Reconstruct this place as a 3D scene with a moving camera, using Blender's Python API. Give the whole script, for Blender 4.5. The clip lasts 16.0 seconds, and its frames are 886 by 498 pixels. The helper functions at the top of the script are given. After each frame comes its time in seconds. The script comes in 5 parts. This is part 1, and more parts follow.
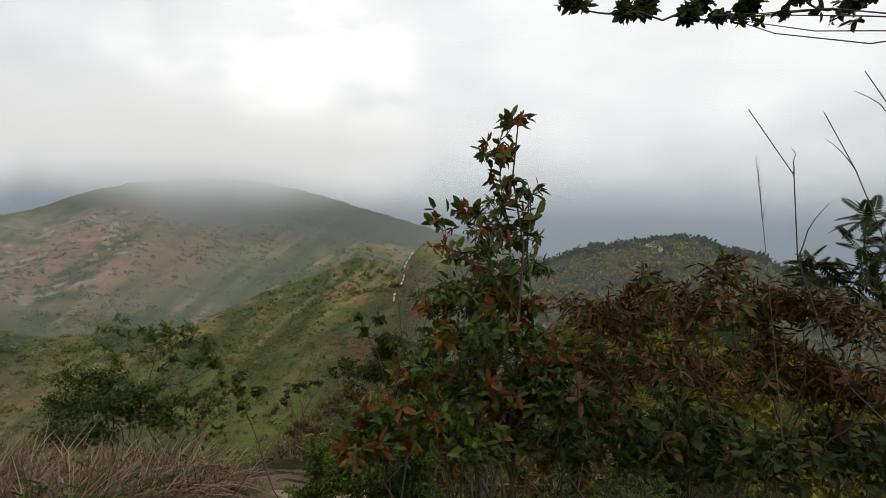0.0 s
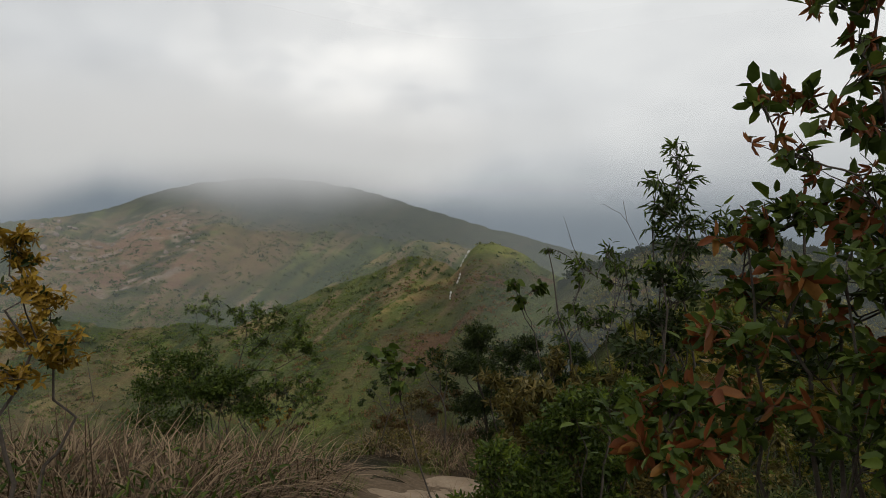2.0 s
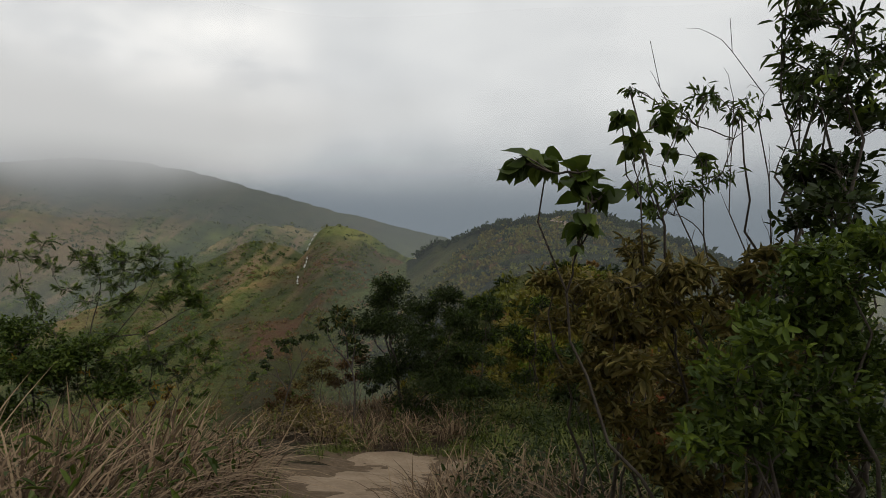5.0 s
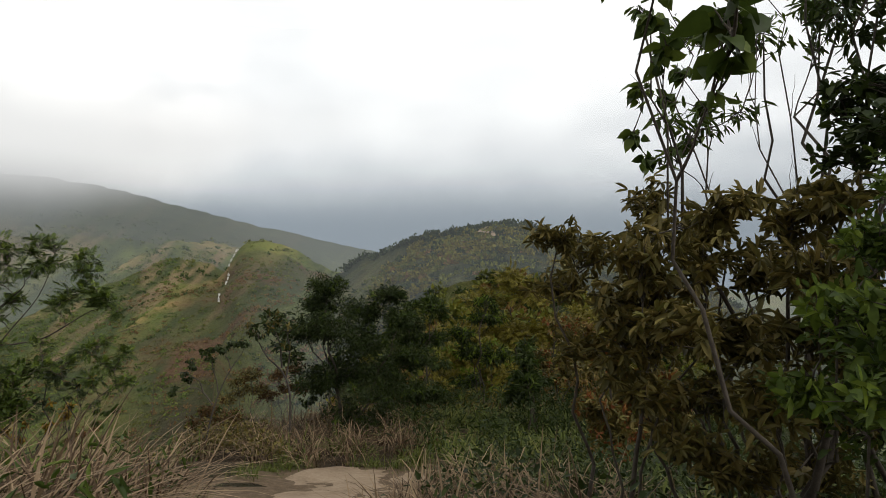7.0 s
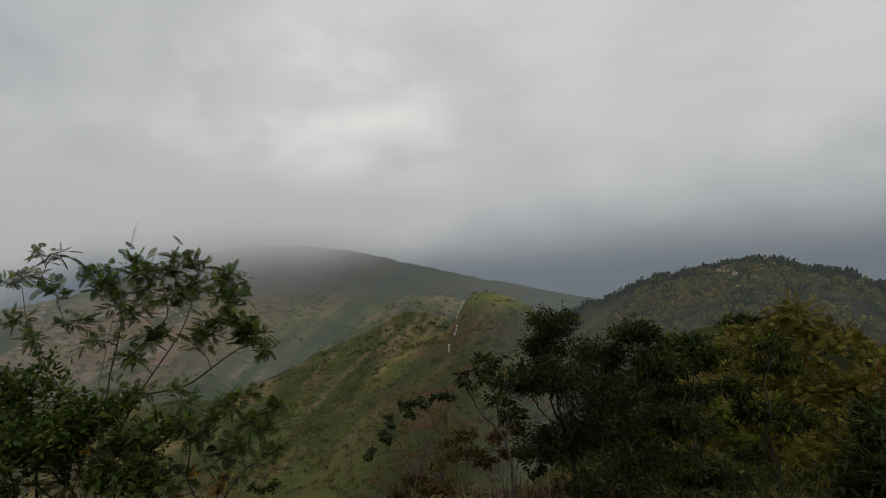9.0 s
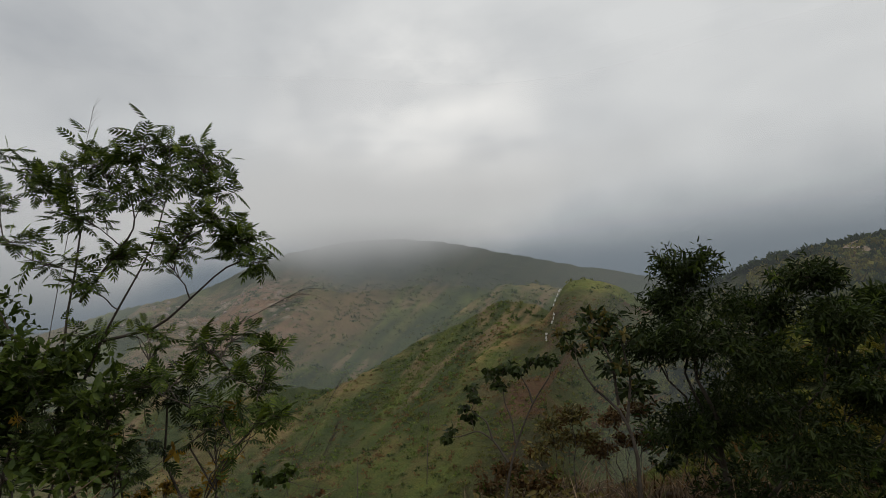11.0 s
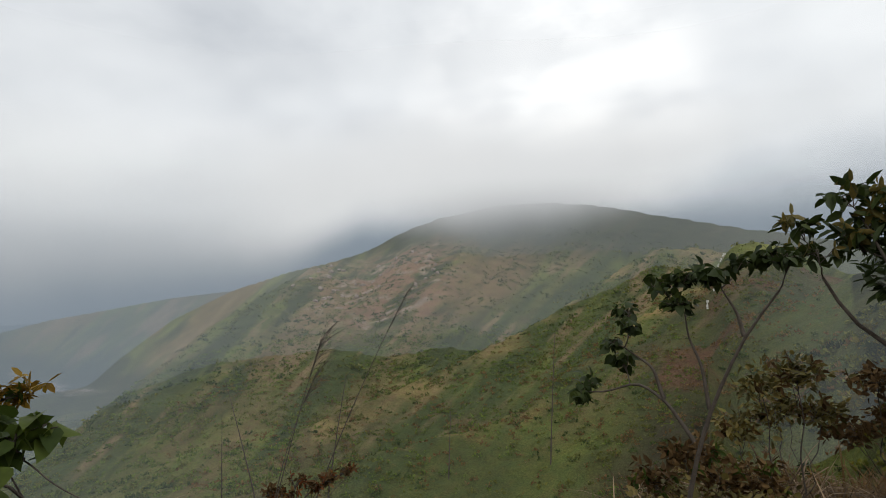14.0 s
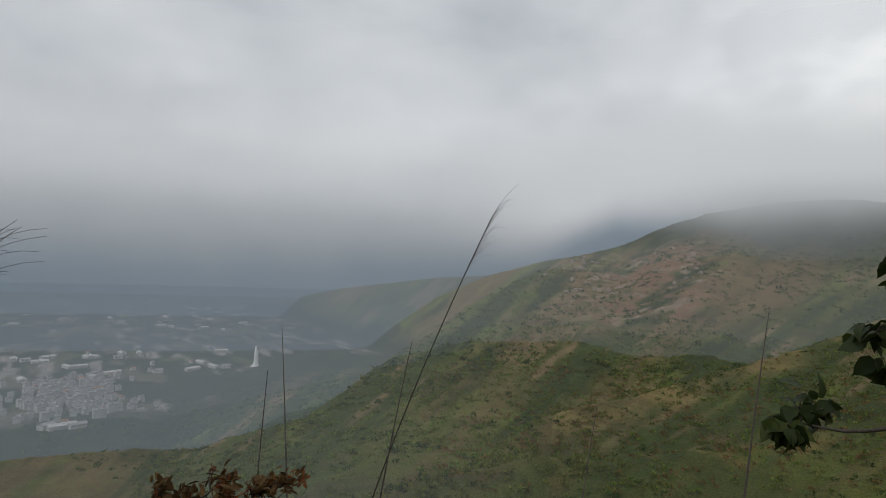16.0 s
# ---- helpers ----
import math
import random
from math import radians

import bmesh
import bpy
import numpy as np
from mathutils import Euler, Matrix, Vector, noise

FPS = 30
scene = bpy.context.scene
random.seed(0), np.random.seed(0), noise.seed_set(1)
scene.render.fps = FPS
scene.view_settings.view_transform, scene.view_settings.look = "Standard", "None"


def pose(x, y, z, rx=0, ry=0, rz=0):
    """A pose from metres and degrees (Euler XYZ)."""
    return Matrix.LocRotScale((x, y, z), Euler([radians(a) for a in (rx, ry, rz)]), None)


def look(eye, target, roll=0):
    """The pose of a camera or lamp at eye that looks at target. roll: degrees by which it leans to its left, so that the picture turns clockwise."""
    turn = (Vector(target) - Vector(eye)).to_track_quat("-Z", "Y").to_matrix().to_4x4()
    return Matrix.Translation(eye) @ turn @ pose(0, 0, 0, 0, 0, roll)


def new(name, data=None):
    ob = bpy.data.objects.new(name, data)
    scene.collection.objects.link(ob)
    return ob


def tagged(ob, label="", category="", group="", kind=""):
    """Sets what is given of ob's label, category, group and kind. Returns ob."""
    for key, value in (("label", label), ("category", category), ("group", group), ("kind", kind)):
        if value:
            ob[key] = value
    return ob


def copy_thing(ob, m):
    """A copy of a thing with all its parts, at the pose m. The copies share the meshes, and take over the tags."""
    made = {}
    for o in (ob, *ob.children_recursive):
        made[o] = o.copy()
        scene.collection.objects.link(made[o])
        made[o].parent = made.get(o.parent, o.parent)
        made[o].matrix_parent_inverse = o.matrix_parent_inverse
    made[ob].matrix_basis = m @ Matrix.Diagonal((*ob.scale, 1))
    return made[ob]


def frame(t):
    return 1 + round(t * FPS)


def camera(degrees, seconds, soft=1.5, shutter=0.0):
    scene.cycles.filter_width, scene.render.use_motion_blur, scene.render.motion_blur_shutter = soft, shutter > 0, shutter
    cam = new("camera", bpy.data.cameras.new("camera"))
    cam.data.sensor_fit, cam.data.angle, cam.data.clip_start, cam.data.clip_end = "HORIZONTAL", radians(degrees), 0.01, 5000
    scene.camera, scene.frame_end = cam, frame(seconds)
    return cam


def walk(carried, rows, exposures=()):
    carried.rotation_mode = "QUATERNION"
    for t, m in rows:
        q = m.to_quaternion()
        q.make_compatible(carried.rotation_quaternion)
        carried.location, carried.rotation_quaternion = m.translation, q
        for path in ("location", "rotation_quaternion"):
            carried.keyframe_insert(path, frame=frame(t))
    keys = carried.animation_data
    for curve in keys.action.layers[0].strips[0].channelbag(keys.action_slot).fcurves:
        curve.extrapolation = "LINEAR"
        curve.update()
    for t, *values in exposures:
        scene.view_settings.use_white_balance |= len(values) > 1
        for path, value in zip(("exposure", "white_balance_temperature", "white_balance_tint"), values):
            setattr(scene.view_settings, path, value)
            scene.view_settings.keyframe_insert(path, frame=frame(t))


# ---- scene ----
# ---- camera ----
cam = camera(73.7, 16.0, soft=0.75)
PATH = [
    (0, (0.495, 0.058, 0.358), (0.236, 2.041, 0.399), 2.3),
    (0.5, (0.048, 0.415, 0.352), (-0.394, 2.366, 0.388), 2.6),
    (1, (-0.203, 0.602, 0.343), (-0.654, 2.551, 0.368), 2.1),
    (1.5, (-0.447, 0.932, 0.059), (-0.897, 2.88, 0.081), 2.3),
    (2, (-0.801, 1.172, -0.113), (-1.241, 3.122, -0.083), 2.7),
    (2.5, (-1.21, 1.661, -0.238), (-1.635, 3.615, -0.188), 2.9),
    (3, (-1.549, 2.132, -0.392), (-1.955, 4.089, -0.338), 2.7),
    (3.5, (-1.91, 2.48, -0.632), (-2.284, 4.445, -0.587), 2.3),
    (4, (-2.193, 2.714, -0.892), (-2.431, 4.7, -0.872), 1.9),
    (4.5, (-2.454, 3.061, -1.048), (-2.521, 5.06, -1.059), 1.5),
    (7, (-2.899, 4.159, -1.543), (-2.579, 6.133, -1.506), -0.1),
    (7.5, (-3.033, 5.033, -1.61), (-2.898, 7.027, -1.518), -0.9),
    (8, (-3.093, 5.706, -1.604), (-3.119, 7.702, -1.481), -1.6),
    (8.5, (-3.043, 6.42, -1.758), (-3.261, 8.401, -1.587), -1.5),
    (9, (-3.018, 7.09, -1.901), (-3.427, 9.036, -1.685), -1.9),
    (11.5, (-3.63, 9.68, -2.6), (-4.403, 11.515, -2.415), -3.3),
    (12, (-3.737, 10.128, -2.713), (-4.61, 11.919, -2.542), -3.6),
    (12.5, (-3.916, 10.547, -2.86), (-4.923, 12.269, -2.716), -3.4),
    (13, (-4.103, 11.015, -2.951), (-5.159, 12.709, -2.827), -2.9),
    (13.5, (-4.288, 11.439, -3.041), (-5.387, 13.107, -2.935), -2.5),
    (14, (-4.46, 11.916, -3.176), (-5.616, 13.545, -3.074), -2.3),
    (14.5, (-4.547, 12.397, -3.236), (-5.85, 13.911, -3.131), -1.8),
    (15, (-4.69, 12.927, -3.356), (-6.156, 14.282, -3.233), -1.5),
    (15.5, (-4.836, 13.405, -3.435), (-6.454, 14.577, -3.33), 0.4),
    (16, (-4.958, 13.734, -3.515), (-6.683, 14.743, -3.442), 2.2),
]

EXPOSURES = [(0, 0.28, 6500, 10), (0.3, 0.1, 6500, 10), (1, -0.07, 6500, 10), (3.0, 0.0, 6500, 10), (4.5, -0.14, 6500, 10), (6.8, 0.45, 6500, 10), (7.5, 0.40, 6500, 10), (8.0, 0.06, 6500, 10), (9.0, -0.45, 6500, 10), (11.3, -0.2, 6470, 10), (12.5, 0.15, 6421, 10), (13.5, 0.25, 6380, 10), (15.0, 0.17, 6300, 10), (16.0, -0.12, 6260, 10)]
SKY = 1.0
walk(cam, [(t, look(eye, target, roll)) for t, eye, target, roll in PATH], EXPOSURES)

# ---- world and sun ----
def nodes_of(tree):
    def add(kind, **values):
        node = tree.nodes.new(kind)
        for key, value in values.items():
            if key in node.inputs:
                node.inputs[key].default_value = value
        return node
    return add, tree.links.new


SUN_HEIGHT, SUN_AZIMUTH = 52.0, 150.0
world = bpy.data.worlds.new("overcast_sky")
scene.world = world
world.use_nodes = True
wt = world.node_tree
wt.nodes.clear()
add, link = nodes_of(wt)
sky = add("ShaderNodeTexSky")
sky.sky_type, sky.sun_disc = "NISHITA", False
sky.sun_elevation, sky.sun_rotation = radians(SUN_HEIGHT), radians(SUN_AZIMUTH)
coord = add("ShaderNodeTexCoord")
split = add("ShaderNodeSeparateXYZ")
link(coord.outputs["Generated"], split.inputs[0])
# clouds lie in a flat deck: stretch the pattern towards the horizon
lift = add("ShaderNodeMath"); lift.operation = "ABSOLUTE"
link(split.outputs["Z"], lift.inputs[0])
plus = add("ShaderNodeMath"); plus.operation = "ADD"; plus.inputs[1].default_value = 0.32
link(lift.outputs[0], plus.inputs[0])
deck = add("ShaderNodeVectorMath"); deck.operation = "DIVIDE"
link(coord.outputs["Generated"], deck.inputs[0]); link(plus.outputs[0], deck.inputs[1])
big = add("ShaderNodeTexNoise", Scale=0.85, Detail=6.0, Roughness=0.52, Distortion=0.35)
link(deck.outputs[0], big.inputs["Vector"])
small = add("ShaderNodeTexNoise", Scale=2.6, Detail=5.0, Roughness=0.5)
link(deck.outputs[0], small.inputs["Vector"])
tone = add("ShaderNodeMix"); tone.data_type = "FLOAT"; tone.inputs[0].default_value = 0.3
link(big.outputs["Fac"], tone.inputs[2]); link(small.outputs["Fac"], tone.inputs[3])
cloud = add("ShaderNodeValToRGB")
cloud.color_ramp.elements[0].position, cloud.color_ramp.elements[0].color = 0.36, (0.50, 0.52, 0.54, 1)
cloud.color_ramp.elements[1].position, cloud.color_ramp.elements[1].color = 0.62, (0.84, 0.85, 0.84, 1)
link(tone.outputs[0], cloud.inputs[0])
low = add("ShaderNodeMapRange"); low.inputs["From Min"].default_value = -0.02; low.inputs["From Max"].default_value = 0.20
link(split.outputs["Z"], low.inputs["Value"])
grade = add("ShaderNodeMix"); grade.data_type = "RGBA"; grade.inputs["A"].default_value = (0.40, 0.435, 0.47, 1)
link(low.outputs[0], grade.inputs["Factor"]); link(cloud.outputs[0], grade.inputs["B"])
# the break in the deck above the summit
gap = add("ShaderNodeVectorMath"); gap.operation = "DOT_PRODUCT"
gap.inputs[1].default_value = Vector((-0.393, 0.884, 0.254))
link(coord.outputs["Generated"], gap.inputs[0])
gapr = add("ShaderNodeMapRange"); gapr.interpolation_type = "SMOOTHSTEP"
gapr.inputs["From Min"].default_value, gapr.inputs["From Max"].default_value = 0.962, 0.998
gapr.inputs["To Max"].default_value = 0.95
link(gap.outputs["Value"], gapr.inputs["Value"])
gapm = add("ShaderNodeMath"); gapm.operation = "MULTIPLY"
torn = add("ShaderNodeMapRange"); torn.inputs["From Min"].default_value, torn.inputs["From Max"].default_value = 0.38, 0.6
torn.inputs["To Min"].default_value, torn.inputs["To Max"].default_value = 0.25, 1.0
link(small.outputs["Fac"], torn.inputs["Value"])
link(gapr.outputs[0], gapm.inputs[0]); link(torn.outputs[0], gapm.inputs[1])
bright = add("ShaderNodeMix"); bright.data_type = "RGBA"; bright.inputs["B"].default_value = (1.15, 1.13, 1.08, 1)
link(gapm.outputs[0], bright.inputs["Factor"]); link(grade.outputs["Result"], bright.inputs["A"])
clear = add("ShaderNodeBackground", Strength=0.1)
link(sky.outputs[0], clear.inputs[0])
veil = add("ShaderNodeBackground", Strength=SKY)
link(bright.outputs["Result"], veil.inputs[0])
mixed = add("ShaderNodeMixShader", Fac=0.95)
link(clear.outputs[0], mixed.inputs[1]); link(veil.outputs[0], mixed.inputs[2])
link(mixed.outputs[0], add("ShaderNodeOutputWorld").inputs[0])

sun = new("sun", bpy.data.lights.new("sun", "SUN"))
sun.data.energy, sun.data.angle, sun.data.color = 0.9, radians(16), (1, 0.96, 0.9)
sun.matrix_world = pose(0, 0, 40, 90 - SUN_HEIGHT, 0, 180 - SUN_AZIMUTH)

# ---- materials ----
def material(name):
    m = bpy.data.materials.new(name)
    m.use_nodes = True
    m.node_tree.nodes.clear()
    return (m, *nodes_of(m.node_tree))


def ramp(add, stops):
    node = add("ShaderNodeValToRGB")
    marks = node.color_ramp.elements
    while len(marks) < len(stops):
        marks.new(0.5)
    for mark, (place, colour) in zip(marks, stops):
        mark.position, mark.color = place, (*colour, 1)
    return node


def leaf_material(name, stops, rough=0.5, through_light=0.3):
    """Foliage: a colour for each leaf, mottled, with some light passing through the blade."""
    m, add, link = material(name)
    island = add("ShaderNodeNewGeometry")
    tones = ramp(add, stops)
    where = add("ShaderNodeTexCoord")
    patch = add("ShaderNodeTexNoise", Scale=1.7, Detail=2.0)
    fine = add("ShaderNodeTexNoise", Scale=60.0, Detail=3.0)
    link(where.outputs["Object"], patch.inputs["Vector"]); link(where.outputs["Object"], fine.inputs["Vector"])
    mean = add("ShaderNodeMix"); mean.data_type = "FLOAT"; mean.inputs[0].default_value = 0.4
    link(island.outputs["Random Per Island"], mean.inputs[2]); link(patch.outputs["Fac"], mean.inputs[3])
    link(mean.outputs[0], tones.inputs[0])
    mott = add("ShaderNodeHueSaturation")
    fr = add("ShaderNodeMapRange"); fr.inputs["To Min"].default_value, fr.inputs["To Max"].default_value = 0.7, 1.3
    link(fine.outputs["Fac"], fr.inputs["Value"]); link(fr.outputs[0], mott.inputs["Value"]); link(tones.outputs[0], mott.inputs["Color"])
    body = add("ShaderNodeBsdfPrincipled", Roughness=rough)
    body.inputs["Specular IOR Level"].default_value = 0.18
    lit = add("ShaderNodeBsdfTranslucent")
    link(mott.outputs[0], body.inputs["Base Color"]); link(mott.outputs[0], lit.inputs[0])
    mix = add("ShaderNodeMixShader", Fac=through_light)
    link(body.outputs[0], mix.inputs[1]); link(lit.outputs[0], mix.inputs[2])
    link(mix.outputs[0], add("ShaderNodeOutputMaterial").inputs[0])
    return m


def solid_material(name, stops, scale, rough=0.85, bump=0.3, depth=0.01, detail=6.0):
    m, add, link = material(name)
    where = add("ShaderNodeTexCoord")
    coarse = add("ShaderNodeTexNoise", Scale=scale, Detail=detail, Roughness=0.6)
    fine = add("ShaderNodeTexNoise", Scale=scale * 9, Detail=4.0)
    link(where.outputs["Object"], coarse.inputs["Vector"]); link(where.outputs["Object"], fine.inputs["Vector"])
    mean = add("ShaderNodeMix"); mean.data_type = "FLOAT"; mean.inputs[0].default_value = 0.35
    link(coarse.outputs["Fac"], mean.inputs[2]); link(fine.outputs["Fac"], mean.inputs[3])
    tones = ramp(add, stops)
    link(mean.outputs[0], tones.inputs[0])
    body = add("ShaderNodeBsdfPrincipled", Roughness=rough)
    body.inputs["Specular IOR Level"].default_value = 0.2
    link(tones.outputs[0], body.inputs["Base Color"])
    relief = add("ShaderNodeBump", Strength=bump, Distance=depth)
    link(mean.outputs[0], relief.inputs["Height"]); link(relief.outputs[0], body.inputs["Normal"])
    link(body.outputs[0], add("ShaderNodeOutputMaterial").inputs[0])
    return m


def hill_material():
    """Scrub seen from afar: the cover's own tints, broken up by single bushes and grass."""
    m, add, link = material("hill_scrub")
    cover = add("ShaderNodeVertexColor"); cover.layer_name = "cover"
    where = add("ShaderNodeTexCoord")
    bush = add("ShaderNodeTexVoronoi", Scale=0.33); bush.feature = "SMOOTH_F1"
    grain = add("ShaderNodeTexNoise", Scale=1.6, Detail=6.0, Roughness=0.7)
    wide = add("ShaderNodeTexNoise", Scale=0.035, Detail=5.0, Roughness=0.6)
    for n in (bush, grain, wide):
        link(where.outputs["Object"], n.inputs["Vector"])
    a = add("ShaderNodeMapRange"); a.inputs["From Min"].default_value, a.inputs["From Max"].default_value = 0.3, 0.75
    a.inputs["To Min"].default_value, a.inputs["To Max"].default_value = 0.5, 1.5
    link(grain.outputs["Fac"], a.inputs["Value"])
    b = add("ShaderNodeMapRange"); b.inputs["From Min"].default_value, b.inputs["From Max"].default_value = 0.3, 0.7
    b.inputs["To Min"].default_value, b.inputs["To Max"].default_value = 0.8, 1.2
    link(wide.outputs["Fac"], b.inputs["Value"])
    ab = add("ShaderNodeMath"); ab.operation = "MULTIPLY"
    link(a.outputs[0], ab.inputs[0]); link(b.outputs[0], ab.inputs[1])
    hue = add("ShaderNodeHueSaturation")
    hs = add("ShaderNodeMapRange"); hs.inputs["To Min"].default_value, hs.inputs["To Max"].default_value = 0.47, 0.53
    link(bush.outputs["Distance"], hs.inputs["Value"]); link(hs.outputs[0], hue.inputs["Hue"])
    link(cover.outputs[0], hue.inputs["Color"]); link(ab.outputs[0], hue.inputs["Value"])
    body = add("ShaderNodeBsdfPrincipled", Roughness=0.95)
    body.inputs["Specular IOR Level"].default_value = 0.1
    link(hue.outputs[0], body.inputs["Base Color"])
    h = add("ShaderNodeMath"); h.operation = "SUBTRACT"
    link(grain.outputs["Fac"], h.inputs[0]); link(bush.outputs["Distance"], h.inputs[1])
    relief = add("ShaderNodeBump", Strength=0.9, Distance=1.6)
    link(h.outputs[0], relief.inputs["Height"]); link(relief.outputs[0], body.inputs["Normal"])
    link(body.outputs[0], add("ShaderNodeOutputMaterial").inputs[0])
    return m


def mist_glow_material(name, colour):
    """Haze painted as a glowing see-through sheet: its points give the thickness, noise the wisps."""
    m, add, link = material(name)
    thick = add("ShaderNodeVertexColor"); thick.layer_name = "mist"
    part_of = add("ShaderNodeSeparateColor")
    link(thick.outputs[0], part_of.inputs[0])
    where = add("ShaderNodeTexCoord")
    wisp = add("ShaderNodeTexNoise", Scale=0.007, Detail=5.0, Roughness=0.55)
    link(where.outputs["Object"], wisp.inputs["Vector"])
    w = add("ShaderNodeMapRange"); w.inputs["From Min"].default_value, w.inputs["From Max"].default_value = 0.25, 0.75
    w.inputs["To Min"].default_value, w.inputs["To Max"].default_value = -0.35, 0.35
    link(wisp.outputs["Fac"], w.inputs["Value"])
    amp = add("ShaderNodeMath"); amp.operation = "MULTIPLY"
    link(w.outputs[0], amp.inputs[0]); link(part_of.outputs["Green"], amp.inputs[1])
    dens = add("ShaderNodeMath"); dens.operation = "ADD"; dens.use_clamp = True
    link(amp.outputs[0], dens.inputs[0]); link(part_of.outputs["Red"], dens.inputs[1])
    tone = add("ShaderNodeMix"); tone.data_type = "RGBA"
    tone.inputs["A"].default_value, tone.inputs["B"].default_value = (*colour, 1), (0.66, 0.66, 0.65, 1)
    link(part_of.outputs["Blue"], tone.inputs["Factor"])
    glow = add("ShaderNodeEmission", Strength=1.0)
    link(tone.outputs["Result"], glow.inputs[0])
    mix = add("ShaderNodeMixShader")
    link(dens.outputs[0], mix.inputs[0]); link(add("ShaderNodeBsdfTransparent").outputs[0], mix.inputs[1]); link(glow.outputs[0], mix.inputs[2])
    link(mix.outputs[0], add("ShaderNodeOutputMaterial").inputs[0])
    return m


GREEN = leaf_material("green_leaves", [(0.0, (0.020, 0.033, 0.006)), (0.5, (0.050, 0.077, 0.012)), (1.0, (0.131, 0.168, 0.024))])
DARK = leaf_material("dark_leaves", [(0.0, (0.014, 0.023, 0.006)), (0.6, (0.029, 0.043, 0.009)), (1.0, (0.067, 0.083, 0.016))])
LIME = leaf_material("fresh_leaves", [(0.0, (0.045, 0.078, 0.011)), (0.5, (0.112, 0.156, 0.018)), (1.0, (0.213, 0.260, 0.034))])
RED = leaf_material("red_leaf_tips", [(0.0, (0.112, 0.036, 0.012)), (0.5, (0.190, 0.060, 0.020)), (1.0, (0.246, 0.135, 0.031))])
OCHRE = leaf_material("ochre_leaves", [(0.0, (0.129, 0.071, 0.011)), (0.5, (0.283, 0.168, 0.020)), (1.0, (0.386, 0.251, 0.031))])
BROWN = leaf_material("bronzed_leaves", [(0.0, (0.038, 0.036, 0.010)), (0.4, (0.100, 0.084, 0.023)), (0.7, (0.190, 0.142, 0.040)), (1.0, (0.150, 0.168, 0.036))])
DEAD = leaf_material("withered_leaves", [(0.0, (0.039, 0.023, 0.008)), (0.6, (0.101, 0.057, 0.020)), (1.0, (0.168, 0.104, 0.037))], 0.8, 0.15)
STRAW = leaf_material("dry_grass", [(0.0, (0.020, 0.013, 0.007)), (0.42, (0.085, 0.053, 0.028)), (0.75, (0.320, 0.225, 0.135)), (1.0, (0.12, 0.105, 0.035))], 0.75, 0.2)
BLADE = leaf_material("green_grass", [(0.0, (0.039, 0.057, 0.010)), (0.6, (0.095, 0.114, 0.020)), (1.0, (0.202, 0.177, 0.048))], 0.6, 0.25)
GOLDEN = leaf_material("golden_scrub", [(0.0, (0.050, 0.042, 0.007)), (0.5, (0.150, 0.122, 0.016)), (1.0, (0.235, 0.215, 0.028))])
OLIVE = leaf_material("olive_scrub", [(0.0, (0.056, 0.064, 0.012)), (0.5, (0.118, 0.125, 0.020)), (1.0, (0.202, 0.198, 0.031))])
RUSSET = leaf_material("russet_scrub", [(0.0, (0.084, 0.047, 0.014)), (0.5, (0.168, 0.094, 0.029)), (1.0, (0.235, 0.156, 0.044))])
BARK = solid_material("bark", [(0.25, (0.035, 0.027, 0.02)), (0.75, (0.12, 0.10, 0.08))], 14.0, 0.9, 0.6, 0.01)
PALE_BARK = solid_material("pale_bark", [(0.25, (0.09, 0.08, 0.065)), (0.75, (0.26, 0.24, 0.20))], 18.0, 0.85, 0.5, 0.008)
PLUME = solid_material("plume", [(0.2, (0.045, 0.037, 0.03)), (0.8, (0.14, 0.115, 0.095))], 20.0, 0.8, 0.2, 0.002)
SAND = solid_material("sandy_earth", [(0.25, (0.15, 0.105, 0.065)), (0.5, (0.24, 0.175, 0.115)), (0.75, (0.32, 0.25, 0.17))], 2.2, 0.95, 0.8, 0.04)
LITTER = solid_material("leaf_litter", [(0.25, (0.045, 0.030, 0.017)), (0.5, (0.105, 0.072, 0.042)), (0.75, (0.19, 0.135, 0.085))], 9.0, 0.95, 0.8, 0.03)
STONE = solid_material("pale_granite", [(0.2, (0.45, 0.43, 0.39)), (0.8, (0.75, 0.73, 0.68))], 0.8, 0.9, 0.5, 0.1)
ROCK = solid_material("weathered_rock", [(0.2, (0.16, 0.12, 0.09)), (0.8, (0.36, 0.29, 0.23))], 0.25, 0.95, 0.6, 0.3)
WALLS = solid_material("rendered_walls", [(0.2, (0.36, 0.35, 0.33)), (0.8, (0.58, 0.57, 0.54))], 0.3, 0.9, 0.2, 0.02)
ROOFS = solid_material("grey_roofing", [(0.2, (0.20, 0.20, 0.21)), (0.8, (0.42, 0.40, 0.38))], 0.2, 0.8, 0.2, 0.05)
TILES = solid_material("red_roofing", [(0.2, (0.24, 0.11, 0.07)), (0.8, (0.38, 0.20, 0.14))], 0.2, 0.9, 0.2, 0.05)
WHITE = solid_material("white_stone", [(0.2, (0.78, 0.78, 0.76)), (0.8, (0.86, 0.86, 0.84))], 0.1, 0.7, 0.1, 0.05)
HILL = hill_material()
HAZE = mist_glow_material("slope_haze", (0.275, 0.30, 0.305))
MIST = mist_glow_material("valley_haze", (0.125, 0.165, 0.21))
CLOUD = mist_glow_material("hill_cloud", (0.175, 0.183, 0.184))

